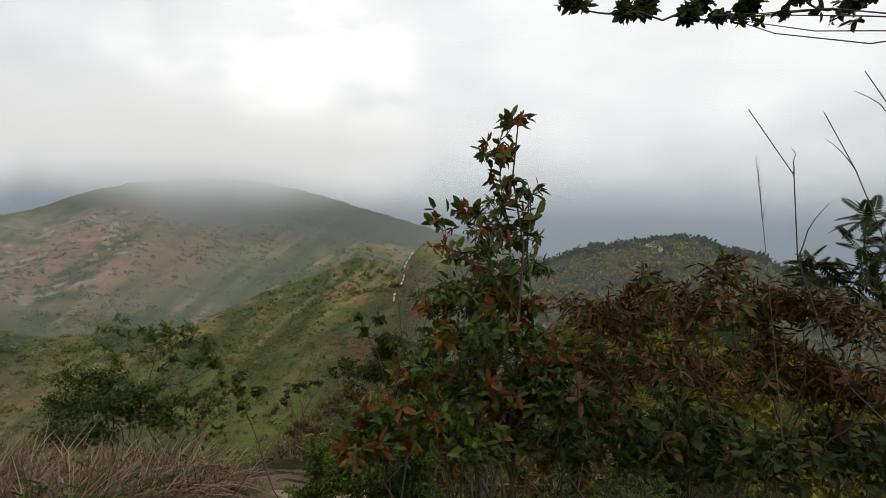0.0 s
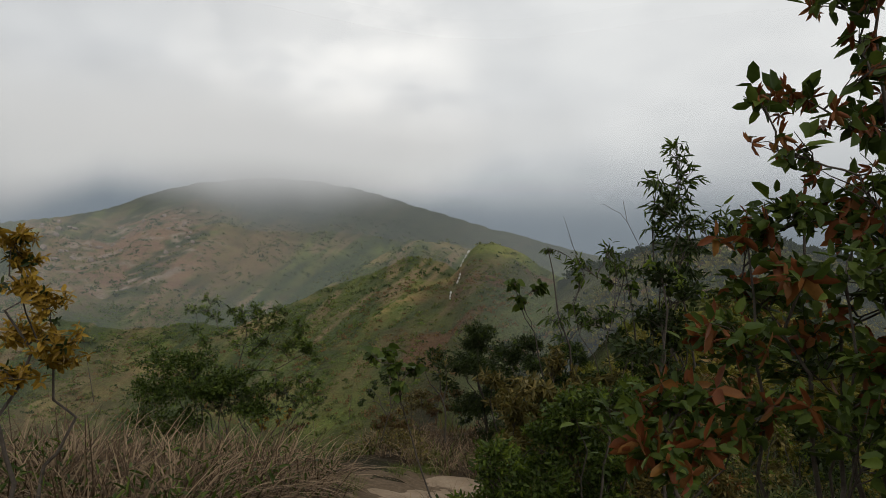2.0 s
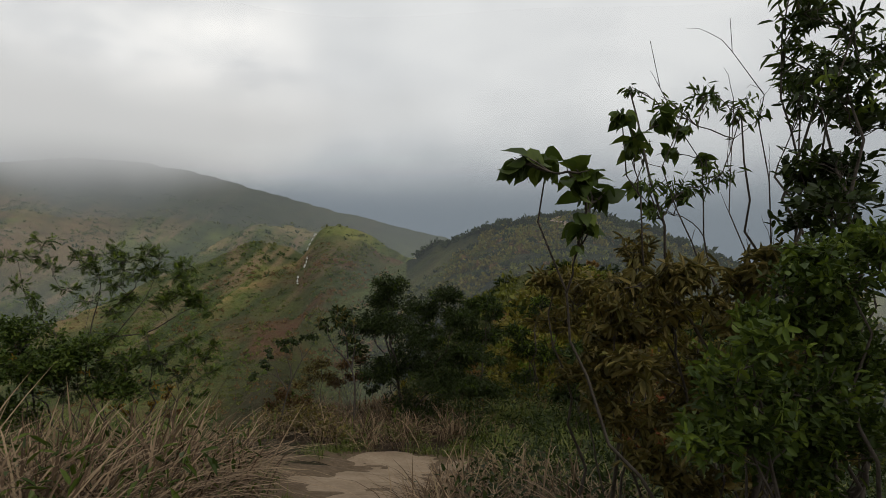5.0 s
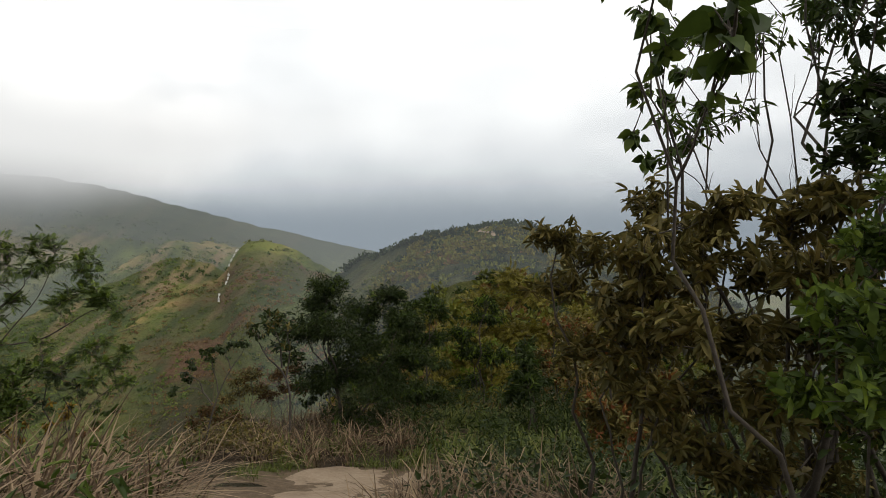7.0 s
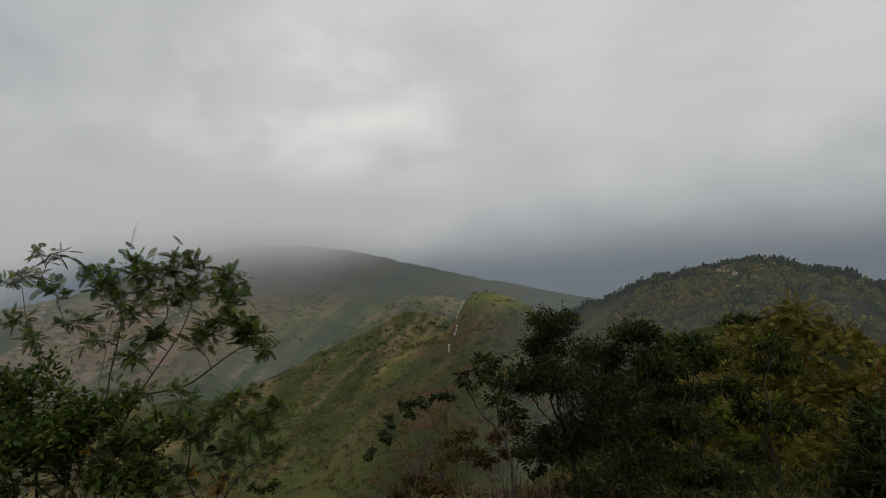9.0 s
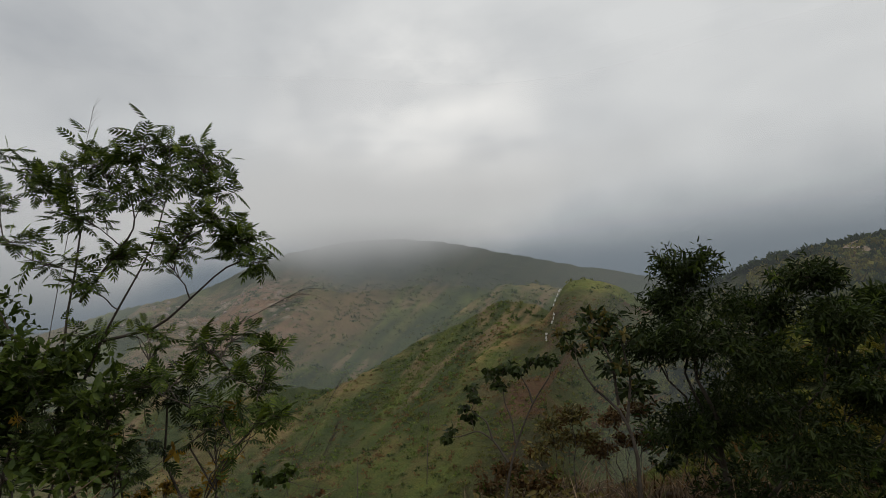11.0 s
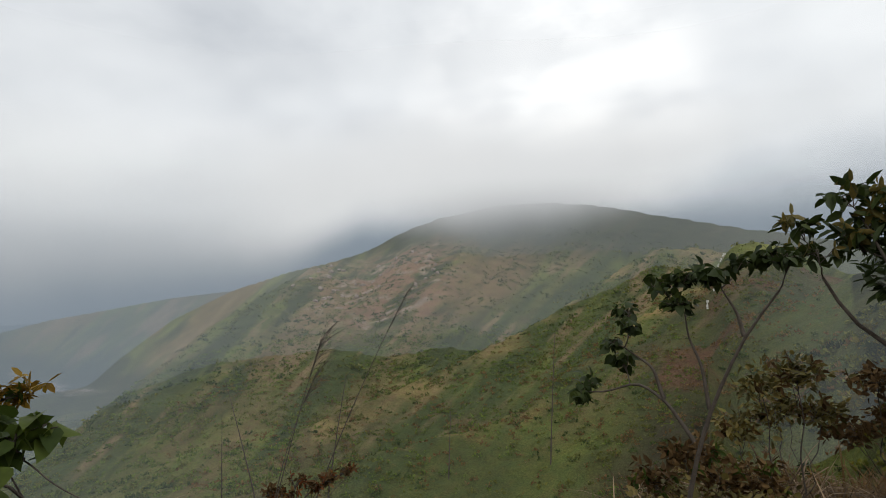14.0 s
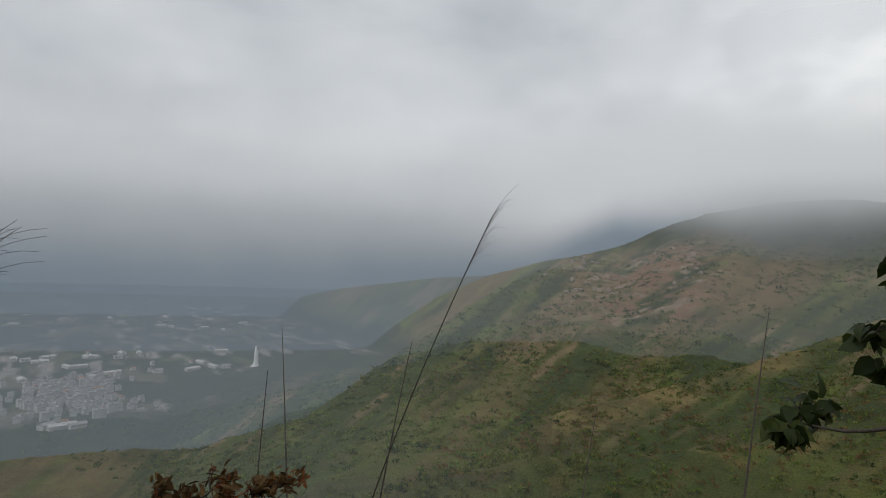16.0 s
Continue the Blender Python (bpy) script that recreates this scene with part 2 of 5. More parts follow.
# ---- land ----
def lattice(ix, iy, seed):
    h = (ix * 374761393 + iy * 668265263 + seed * 1442695041) & 0x7FFFFFFF
    h = ((h ^ (h >> 13)) * 1274126177) & 0x7FFFFFFF
    return ((h ^ (h >> 16)) & 0xFFFF) / 65535.0


def value_noise(x, y, seed=0):
    x, y = np.asarray(x, float), np.asarray(y, float)
    ix, iy = np.floor(x).astype(np.int64), np.floor(y).astype(np.int64)
    fx, fy = x - ix, y - iy
    fx, fy = fx * fx * (3 - 2 * fx), fy * fy * (3 - 2 * fy)
    top = lattice(ix, iy, seed) * (1 - fx) + lattice(ix + 1, iy, seed) * fx
    low = lattice(ix, iy + 1, seed) * (1 - fx) + lattice(ix + 1, iy + 1, seed) * fx
    return top * (1 - fy) + low * fy - 0.5


def fbm(x, y, size, octaves=4, seed=0):
    out, gain = 0.0, 1.0
    for k in range(octaves):
        out = out + gain * value_noise(np.asarray(x) / size, np.asarray(y) / size, seed + 17 * k)
        size, gain = size / 2.03, gain * 0.5
    return out


CX, CY = -4.0, 8.0                      # the middle of the walk, about which the land is laid out
VALLEY = -195.0


def smax(a, b, k):
    return 0.5 * (a + b + np.sqrt((a - b) ** 2 + k * k))


def tread(y):
    """Height of the trodden ground along the walk."""
    return np.interp(y, [-60, -12, 0, 0.9, 1.7, 3.1, 4.2, 5.7, 7.1, 9.7, 11, 12.4, 13.7, 16, 19, 25, 40, 60, 120],
                     [9, 2.5, -1.2, -1.5, -1.78, -2.6, -3.08, -3.2, -3.46, -4.15, -4.5, -4.8, -5.05, -5.3, -5.7, -7.6, -12.5, -18, -32])


def trail_x(y):
    return np.interp(y, [-12, 0, 1, 3.1, 4.2, 5.7, 7.1, 9.7, 11, 12.4, 13.7, 16, 22], [4, 0.5, -0.45, -2.45, -2.9, -3.1, -3.05, -3.3, -3.1, -3.0, -2.9, -3.4, -6])


def walk_x(y):
    """Where the walk keeps its own line beside the bare ground."""
    return np.interp(y, [0, 3.1, 5.7, 7.1, 9.7, 11, 12.4, 13.7, 16], [0.5, -2.45, -3.1, -3.0, -3.6, -4.1, -4.55, -4.96, -5.6])


def near_land(x, y):
    rim = -8.6 + 0.36 * (np.clip(y, -20, 14) - 6)
    left = np.maximum(0, rim - x)
    right = np.maximum(0, x - 3.0)
    z = tread(y) - np.interp(y, [10, 13], [0.48, 0.75]) * left - 0.05 * np.minimum(left, 4) ** 2 * 0.5 - 0.22 * right
    z = z + 0.10 * np.clip(np.abs(x - trail_x(y)) - 0.6, 0, 1.2)
    return z + 0.16 * fbm(x, y, 2.3, 3, 5) * np.clip(np.abs(x - trail_x(y)) / 1.2, 0.15, 1)


def crest(az, r, marks, front, back):
    """A ridge given by bearing (degrees to the left of north), distance and angle of height."""
    b, d, e = np.array(marks).T
    far = np.interp(az, b, d)
    top = -2.2 + far * np.tan(np.radians(np.interp(az, b, e)))
    return np.where(r < far, top - front * (far - r), top - back * (r - far))


MAIN = [(-40, 1300, -3), (-12, 1100, -1.5), (-2.5, 1000, 1.0), (2.9, 1000, 2.1), (5.4, 1000, 2.75), (7.5, 1000, 3.1), (12.8, 1040, 4.4), (15.5, 1060, 5.0),
        (18.4, 1080, 5.8), (21, 1100, 6.3), (25, 1120, 6.8), (30, 1130, 6.8), (35.7, 1100, 5.7), (39, 1080, 4.6), (42.2, 1100, 3.05), (45.5, 1200, 2.1),
        (49.7, 1300, 1.3), (55, 1450, -0.3), (60, 1600, -0.7), (64, 1750, -1.3), (69.5, 2000, -2.1), (74.6, 2400, -3.3), (82, 2700, -5)]
FACE = [(-2, 1000, -4, -95), (4, 1000, -1.5, -95), (8, 1000, 0.8, -95), (12, 1040, 3.4, -95), (14, 1050, 4.2, -95), (21, 1100, 6.0, -92), (28, 1120, 6.6, -88), (35.7, 1100, 5.6, -82), (39, 1080, 4.5, -80), (42.2, 1080, 3.0, -80), (45.5, 950, 2.1, -82), (48, 860, 1.3, -85),
        (52, 720, -0.8, -88), (56.6, 580, -3.4, -88), (64, 420, -9.0, -84), (71, 330, -14.2, -78), (80, 320, -16.4, -84), (95, 320, -15.8, -86), (112, 280, -20, -90)]
SPUR = [(-6, 430, -3), (2, 420, -0.2), (3.5, 425, 0.5), (5.5, 428, 1.7), (7.5, 430, 2.25), (9, 430, 2.2), (9.8, 415, 1.5), (11.3, 385, -1.0), (13.9, 355, -2.4), (16.5, 330, -4.0), (19.4, 305, -5.7),
        (22, 285, -7.6), (25.2, 262, -10.0), (28, 245, -12.2), (31, 230, -13.8), (35, 224, -14.8), (40, 214, -15.8), (50, 190, -17.5), (60, 165, -20.5), (75, 130, -28)]
RIB = [(2, 560, -1.5), (8, 540, 0.8), (10, 530, 1.7), (12, 520, 2.2), (15.6, 500, 2.3), (17, 485, 1.5), (19, 465, 0.1), (22.5, 435, -2.0), (27.3, 395, -4.7), (31.5, 370, -6.8), (35.7, 345, -9.0), (43, 310, -12.0), (50, 280, -14.2), (56, 262, -15.6), (62, 245, -17.2), (69, 225, -19.5), (80, 190, -25)]
KNOLL = [(-60, 220, -14), (-45, 210, -7), (-32.7, 200, -1.7), (-29.6, 200, -0.6), (-25.5, 200, 1.0), (-22.8, 200, 2.4), (-20, 200, 2.9), (-17.6, 200, 3.7), (-15.6, 200, 3.85),
         (-11.5, 200, 3.1), (-8.3, 205, 2.6), (-5, 220, 1.6), (-2.5, 240, 0.8), (2, 260, -1.5), (8, 250, -4.5), (12, 180, -8)]


def land(x, y):
    x, y = np.asarray(x, float), np.asarray(y, float)
    az, r = np.degrees(np.arctan2(-(x - CX), y - CY)), np.hypot(x - CX, y - CY)
    gully = fbm(x, y, 150, 5, 3)
    far = np.clip(r / 300, 0, 1)
    z = crest(az, r, MAIN, 0.30, 0.5) + gully * 9 * np.clip(np.abs(r - np.interp(az, [b for b, _, _ in MAIN], [d for _, d, _ in MAIN])) / 260, 0.03, 1)
    rest = VALLEY + 0 * r
    z = smax(np.where((az > -60) & (az < 95), z, VALLEY - 50), rest + fbm(x, y, 90, 3, 8) * 3, 8)
    foot = np.interp(az, [20, 30, 45, 62, 69, 75, 84, 95, 108], [900, 1200, 1300, 1300, 1270, 1165, 860, 740, 640])
    flank = VALLEY - 4 + 0.115 * (foot - r) + gully * 24 * far
    z = np.where((az > 40) & (az < 108), smax(z, flank - 60 * np.clip((50 - az) / 10, 0, 1), 14), z)
    # the long open face below the summit, one sweep from the gully up to the ridge
    b, d, e, o = np.array(FACE).T
    brow = np.interp(az, b, d)
    top, low = -2.2 + brow * np.tan(np.radians(np.interp(az, b, e))), np.interp(az, b, o)
    deep = np.interp(az, [20, 36, 46, 56], [300, 260, 220, 180])
    rise = np.clip((r - deep) / (brow - deep), 0, 1) ** np.interp(az, [20, 40, 56], [1.2, 1.15, 1.0])
    face = np.where(r < brow, low + (top - low) * rise, top - 0.38 * (r - brow))
    # past the second rib the ground climbs on to the ridge without a dip
    b, d, e = np.array(RIB).T
    lip = np.interp(az, b, d)
    lip_z = -6.2 + lip * np.tan(np.radians(np.interp(az, b, e)))
    fill = lip_z + (top - lip_z) * np.clip((r - lip) / np.maximum(brow - lip, 40), 0, 1) ** 1.1
    share = np.clip((az - 26) / 11, 0, 1)
    face = np.where((r > lip) & (r < brow), np.maximum(face, face * (1 - share) + fill * share), face)
    tilt = np.degrees(np.arctan2(face + 2.2, np.maximum(r, 20)))
    # ribs and runnels slanting down the face
    face = face + (0.020 * fbm(az + 1.1 * tilt, (az - tilt) * 0.12, 4.5, 4, 14) + 0.006 * gully) * r * np.clip((r - 60) / 200, 0, 1) * np.clip(np.abs(brow - r) / 200, 0.12, 1)
    z = np.where((az > -2) & (az < 112), smax(z, face, 6), z)
    s = crest(az, r, SPUR, 0.22, 0.45) + gully * 6 * far
    t = crest(az, r, RIB, 0.26, 0.40) + gully * 7 * far
    k = crest(az, r, KNOLL, 0.24, 0.5) + gully * 4 * far + fbm(x, y, 9, 3, 9) * 0.8
    z = np.where((az > 2) & (az < 80), smax(z, t, 8), z)
    z = np.where((az > -6) & (az < 75), smax(z, s, 5), z)
    z = np.where((az > -60) & (az < 12), smax(z, k, 3), z)
    # the massif that carries the walk goes on behind it
    hind = 5 - 0.5 * np.maximum(0, np.hypot(x - 35, y + 80) - 52)
    z = smax(z, hind, 2)
    side = near_land(x, y) + np.clip(r - 25, 0, 1e5) * -0.16 + gully * 6 * np.clip((r - 30) / 100, 0, 1)
    return smax(z, side, 0.25)


def grid_mesh(name, xs, ys, zs, closed):
    rows, cols = xs.shape
    mesh = bpy.data.meshes.new(name)
    me = np.arange(rows * cols).reshape(rows, cols)
    nxt = np.roll(me, -1, 1) if closed else me[:, 1:]
    cur = me if closed else me[:, :-1]
    quads = np.stack([cur[:-1], nxt[:-1], nxt[1:], cur[1:]], -1).reshape(-1, 4)
    fill_mesh(mesh, np.stack([xs, ys, zs], -1).reshape(-1, 3), quads)
    mesh.polygons.foreach_set("use_smooth", np.ones(len(quads), bool))
    return mesh


def fill_mesh(mesh, points, faces):
    """Points and faces, all with the same number of corners, as arrays."""
    n, k = faces.shape
    mesh.vertices.add(len(points)); mesh.vertices.foreach_set("co", np.ascontiguousarray(points, np.float32).ravel())
    mesh.loops.add(n * k); mesh.loops.foreach_set("vertex_index", np.ascontiguousarray(faces, np.int32).ravel())
    mesh.polygons.add(n); mesh.polygons.foreach_set("loop_start", np.arange(0, n * k, k, dtype=np.int32))
    mesh.update(calc_edges=True)
    mesh.validate()
    return mesh


def paint(mesh, layer, colours):
    at = mesh.color_attributes.new(layer, "FLOAT_COLOR", "POINT")
    at.data.foreach_set("color", np.concatenate([colours, np.ones((len(colours), 1))], 1).astype(np.float32).ravel())


front_az = np.linspace(-65, 108, 620, endpoint=False)
back_az = np.linspace(108, 295, 110, endpoint=False)
bearing = np.radians(np.concatenate([front_az, back_az]))[::-1]
ring = np.concatenate([[0.002], np.geomspace(0.2, 30, 100), np.geomspace(30.6, 1400, 270), np.geomspace(1410, 2600, 70), np.geomspace(2680, 4900, 16)])
RR, AA = np.meshgrid(ring, bearing, indexing="ij")
GX, GY = CX - RR * np.sin(AA), CY + RR * np.cos(AA)
GZ = land(GX, GY)
GZ += np.clip((RR - 40) / 60, 0, 1) * np.clip((1500 - RR) / 600, 0, 1) * fbm(GX, GY, 7, 2, 21) * 2.0
ground_mesh = grid_mesh("ground", GX, GY, GZ, True)


def cover(x, y, z):
    """What grows where: scrub, yellowed grass, bare reddish rock, dark woods low down, fields in the valley; some light
    and shade is painted in.
    """
    az, r = np.degrees(np.arctan2(-(x - CX), y - CY)), np.hypot(x - CX, y - CY)
    a, b, c = fbm(x, y, 60, 4, 31), fbm(x, y, 22, 4, 47), fbm(x, y, 130, 3, 53)
    col = np.empty(x.shape + (3,)); col[:] = (0.098, 0.114, 0.028)

    def blend(weight, colour):
        w = np.clip(weight, 0, 1)[..., None]
        col[:] = col * (1 - w) + np.array(colour) * w

    blend((a + 0.5 * b) * 2.2 + 0.2, (0.140, 0.165, 0.034))
    blend((-a + b) * 2.5 - 0.35, (0.065, 0.082, 0.028))
    blend((b - 0.16) * 4 * (c + 0.5), (0.18, 0.135, 0.055))
    tilt = np.degrees(np.arctan2(z + 2.2, np.maximum(r, 1)))
    slant, along = az + 1.1 * tilt, (az - tilt) * 0.13
    rib = fbm(slant, along, 3.6, 4, 37)
    fade = np.clip((r - 60) / 260, 0.2, 1)
    blend((rib - 0.10) * 2.6 * fade, (0.17, 0.130, 0.052))
    blend((-rib - 0.06) * 4 * fade, (0.07, 0.09, 0.028))
    thread = fbm(slant, along * 1.4, 1.3, 3, 59)
    blend((thread - 0.2) * 5 * np.clip((r - 200) / 200, 0, 1), (0.22, 0.165, 0.08))
    blend((-thread - 0.14) * 5 * np.clip((r - 180) / 220, 0, 1), (0.055, 0.07, 0.024))
    # bare reddish ground below the summit's left shoulder
    scar = np.clip(1.15 - np.abs(az - 40.5) / 9, 0, 1) * np.clip((r - 430) / 150, 0, 1) * np.clip((1000 - r) / 200, 0, 1)
    blend(scar * (0.85 + 2.2 * b + 2.0 * thread), (0.235, 0.145, 0.080))
    blend(scar * (fbm(x, y, 14, 3, 97) - 0.26) * 7, (0.30, 0.235, 0.165))
    tan_slope = np.clip(1 - np.abs(az - 29) / 8, 0, 1) * np.clip((r - 420) / 150, 0, 1) * np.clip((850 - r) / 150, 0, 1)
    blend(tan_slope * (0.45 + 2.5 * rib), (0.19, 0.135, 0.06))
    # sunlit patch on the spur top, painted as brighter yellow-green grass
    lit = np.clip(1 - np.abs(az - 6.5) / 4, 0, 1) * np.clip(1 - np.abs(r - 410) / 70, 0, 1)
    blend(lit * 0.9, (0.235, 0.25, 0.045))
    # the lit edge of the two crests, put into lighter ochre grass
    for marks, wide, colour in ((SPUR, 1.6, (0.27, 0.20, 0.07)), (RIB, 1.3, (0.24, 0.19, 0.07))):
        m = np.array(marks)
        line = np.clip(1 - np.abs(r - np.interp(az, m[:, 0], m[:, 1])) / (14 + 0.06 * r), 0, 1) * (az > 9) * (az < 48)
        blend(line * (0.55 + 2.5 * b), colour)
    earth = np.clip(1 - np.hypot((az - 23.5) / 3.0, (r - 165) / 30), 0, 1)
    blend(earth * 2.2 * (0.6 + 2 * b), (0.34, 0.20, 0.11))
    # brown scrub in the hollow; the spur's shaded side is put into its colour
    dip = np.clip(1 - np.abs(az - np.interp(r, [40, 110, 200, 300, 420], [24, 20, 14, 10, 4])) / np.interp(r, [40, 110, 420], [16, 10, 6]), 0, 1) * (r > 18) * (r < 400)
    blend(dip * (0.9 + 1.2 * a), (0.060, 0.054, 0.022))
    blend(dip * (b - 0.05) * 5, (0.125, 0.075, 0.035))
    # shade between the knoll's bushes, painted as darker ground
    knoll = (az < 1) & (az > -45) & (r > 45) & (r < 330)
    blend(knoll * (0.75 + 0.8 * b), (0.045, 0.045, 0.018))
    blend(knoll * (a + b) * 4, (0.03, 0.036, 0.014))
    # high woods under the cloud: its shade is put into their colour
    upper_shade = np.clip((r - 520) / 180, 0, 1) * np.clip((z - np.interp(az, [5, 25, 36, 46], [-30, 0, 25, 20])) / 50, 0, 1)
    blend(upper_shade * 0.9 * (1 - 0.4 * np.clip(scar, 0, 1)), (0.040, 0.048, 0.026))
    low = np.clip((-140 - z) / 30, 0, 1)
    blend(low * 0.85, (0.026, 0.040, 0.020))
    plain = np.clip((-185 - z) / 6, 0, 1) * np.clip((r - 640) / 60, 0, 1)
    blend(plain * 0.8, (0.045, 0.060, 0.040))
    blend(plain * np.clip(fbm(x, y * 2.2, 120, 3, 71) * 6 - 0.9, 0, 0.8), (0.17, 0.15, 0.11))
    blend(plain * np.clip(fbm(x, y * 2.0, 90, 3, 73) * 6 - 1.3, 0, 0.7), (0.12, 0.13, 0.05))
    blend(plain * np.clip(fbm(x * 0.5, y * 2.5, 60, 2, 77) * 9 - 2.6, 0, 1), (0.30, 0.27, 0.24))
    near = np.clip((26 - r) / 8, 0, 1)
    blend(near, (0.085, 0.062, 0.038))
    blend(near * (fbm(x, y, 1.1, 3, 91) * 3), (0.05, 0.05, 0.022))
    return col


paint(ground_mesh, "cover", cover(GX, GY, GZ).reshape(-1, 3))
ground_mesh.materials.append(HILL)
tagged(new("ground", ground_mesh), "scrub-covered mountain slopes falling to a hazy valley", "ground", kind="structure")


def height(x, y):
    return float(land(np.array([x]), np.array([y]))[0])


# the trodden trail: a strip of sandy earth, wide and bare where it crosses the shoulder
ty = np.concatenate([np.arange(-9, 10.4, 0.22), np.arange(10.4, 14.7, 0.12)])
half = np.interp(ty, [-9, 4, 9, 10.5, 11.4, 12.6, 13.9, 14.6], [0.42, 0.45, 0.5, 0.8, 1.25, 1.65, 1.5, 0.5])
across = np.linspace(-1, 1, 15)
TX = trail_x(ty)[:, None] + (half * (1 + 0.25 * fbm(ty, ty * 0 + 3, 0.9, 3, 61)))[:, None] * across[None] + 0.09 * fbm(ty, ty, 0.6, 2, 67)[:, None]
TY = np.repeat(ty[:, None], 15, 1) + 0.1 * fbm(TX, TX * 3, 0.7, 2, 68)
TZ = land(TX, TY) + 0.06 * (1 - np.abs(across[None]) ** 3) - 0.03 + 0.05 * fbm(TX, TY, 0.45, 3, 69)
path_mesh = grid_mesh("trail", TX, TY, TZ, False)
path_mesh.flip_normals()
path_mesh.materials.append(SAND)
tagged(new("path", path_mesh), "bare sandy footpath worn into the ridge", "footpath", kind="structure")
# the verge on either side: trampled earth and leaf litter
VX = trail_x(ty)[:, None] + (half + 1.1 + 0.3 * fbm(ty, ty * 0 + 8, 1.1, 3, 62))[:, None] * across[None]
VY = np.repeat(ty[:, None], 15, 1)
VZ = land(VX, VY) + 0.012 * (1 - np.abs(across[None]) ** 4) + 0.03 * fbm(VX, VY, 0.3, 3, 70) - 0.05 * np.abs(across[None]) ** 8
verge_mesh = grid_mesh("verge", VX, VY, VZ, False)
verge_mesh.flip_normals()
verge_mesh.materials.append(LITTER)
tagged(new("path_verge", verge_mesh), "brown leaf litter and earth beside the footpath", "verge", kind="structure")

# ---- haze and cloud, painted on glowing sheets ----
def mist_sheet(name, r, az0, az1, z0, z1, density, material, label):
    """A tall curved glowing sheet round the walk that paints haze; density(az, z) gives thickness, wispiness and
    lightness.
    """
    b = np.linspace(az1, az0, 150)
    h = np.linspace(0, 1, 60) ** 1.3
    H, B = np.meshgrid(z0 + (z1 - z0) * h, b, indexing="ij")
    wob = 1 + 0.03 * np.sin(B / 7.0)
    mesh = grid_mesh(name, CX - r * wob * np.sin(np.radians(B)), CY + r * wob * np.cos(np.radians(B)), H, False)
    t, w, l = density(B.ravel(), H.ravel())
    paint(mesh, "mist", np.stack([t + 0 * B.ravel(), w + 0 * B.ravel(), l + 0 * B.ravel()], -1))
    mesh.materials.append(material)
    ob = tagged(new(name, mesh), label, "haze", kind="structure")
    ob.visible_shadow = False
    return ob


def step(v, a, b):
    t = np.clip((v - a) / (b - a), 0, 1)
    return t * t * (3 - 2 * t)


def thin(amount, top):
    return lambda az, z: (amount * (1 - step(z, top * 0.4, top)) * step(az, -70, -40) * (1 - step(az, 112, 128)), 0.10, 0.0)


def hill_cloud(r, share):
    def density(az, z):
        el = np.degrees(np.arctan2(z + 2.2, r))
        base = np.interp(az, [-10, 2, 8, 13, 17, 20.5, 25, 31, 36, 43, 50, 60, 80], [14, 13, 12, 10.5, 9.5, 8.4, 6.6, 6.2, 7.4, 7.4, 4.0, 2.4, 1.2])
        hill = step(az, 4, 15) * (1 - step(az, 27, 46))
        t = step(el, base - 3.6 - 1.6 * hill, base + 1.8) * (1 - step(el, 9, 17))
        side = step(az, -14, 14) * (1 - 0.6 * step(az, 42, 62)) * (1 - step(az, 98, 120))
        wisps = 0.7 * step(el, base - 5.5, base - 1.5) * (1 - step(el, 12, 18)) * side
        # dark low over the hill: the sheet also paints the cloud's shade there
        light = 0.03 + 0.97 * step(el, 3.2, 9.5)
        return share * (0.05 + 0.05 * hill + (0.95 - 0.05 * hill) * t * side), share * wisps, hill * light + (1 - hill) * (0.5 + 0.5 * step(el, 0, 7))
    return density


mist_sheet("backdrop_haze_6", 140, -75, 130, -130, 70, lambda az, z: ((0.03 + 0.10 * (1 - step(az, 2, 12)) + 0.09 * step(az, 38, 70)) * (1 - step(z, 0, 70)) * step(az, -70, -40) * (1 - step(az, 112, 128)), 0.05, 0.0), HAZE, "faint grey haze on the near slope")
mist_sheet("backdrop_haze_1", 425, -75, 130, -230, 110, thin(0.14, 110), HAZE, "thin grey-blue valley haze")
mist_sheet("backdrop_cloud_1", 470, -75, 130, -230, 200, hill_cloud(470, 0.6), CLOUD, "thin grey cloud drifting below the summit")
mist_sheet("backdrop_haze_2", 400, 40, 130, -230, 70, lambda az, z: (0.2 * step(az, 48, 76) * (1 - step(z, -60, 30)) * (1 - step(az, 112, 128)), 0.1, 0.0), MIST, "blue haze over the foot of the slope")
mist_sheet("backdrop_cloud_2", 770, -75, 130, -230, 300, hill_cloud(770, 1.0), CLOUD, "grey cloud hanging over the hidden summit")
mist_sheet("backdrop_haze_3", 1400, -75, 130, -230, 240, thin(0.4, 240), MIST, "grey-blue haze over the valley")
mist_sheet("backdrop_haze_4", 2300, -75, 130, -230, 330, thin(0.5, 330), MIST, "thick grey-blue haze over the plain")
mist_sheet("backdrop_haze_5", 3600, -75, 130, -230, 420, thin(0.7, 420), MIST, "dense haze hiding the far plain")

# ---- growing things ----
def part(name, mesh, mat, parent, label=""):
    ob = new(name, mesh)
    mesh.materials.append(mat)
    ob.parent = parent
    if label:
        tagged(ob, label)
    return ob


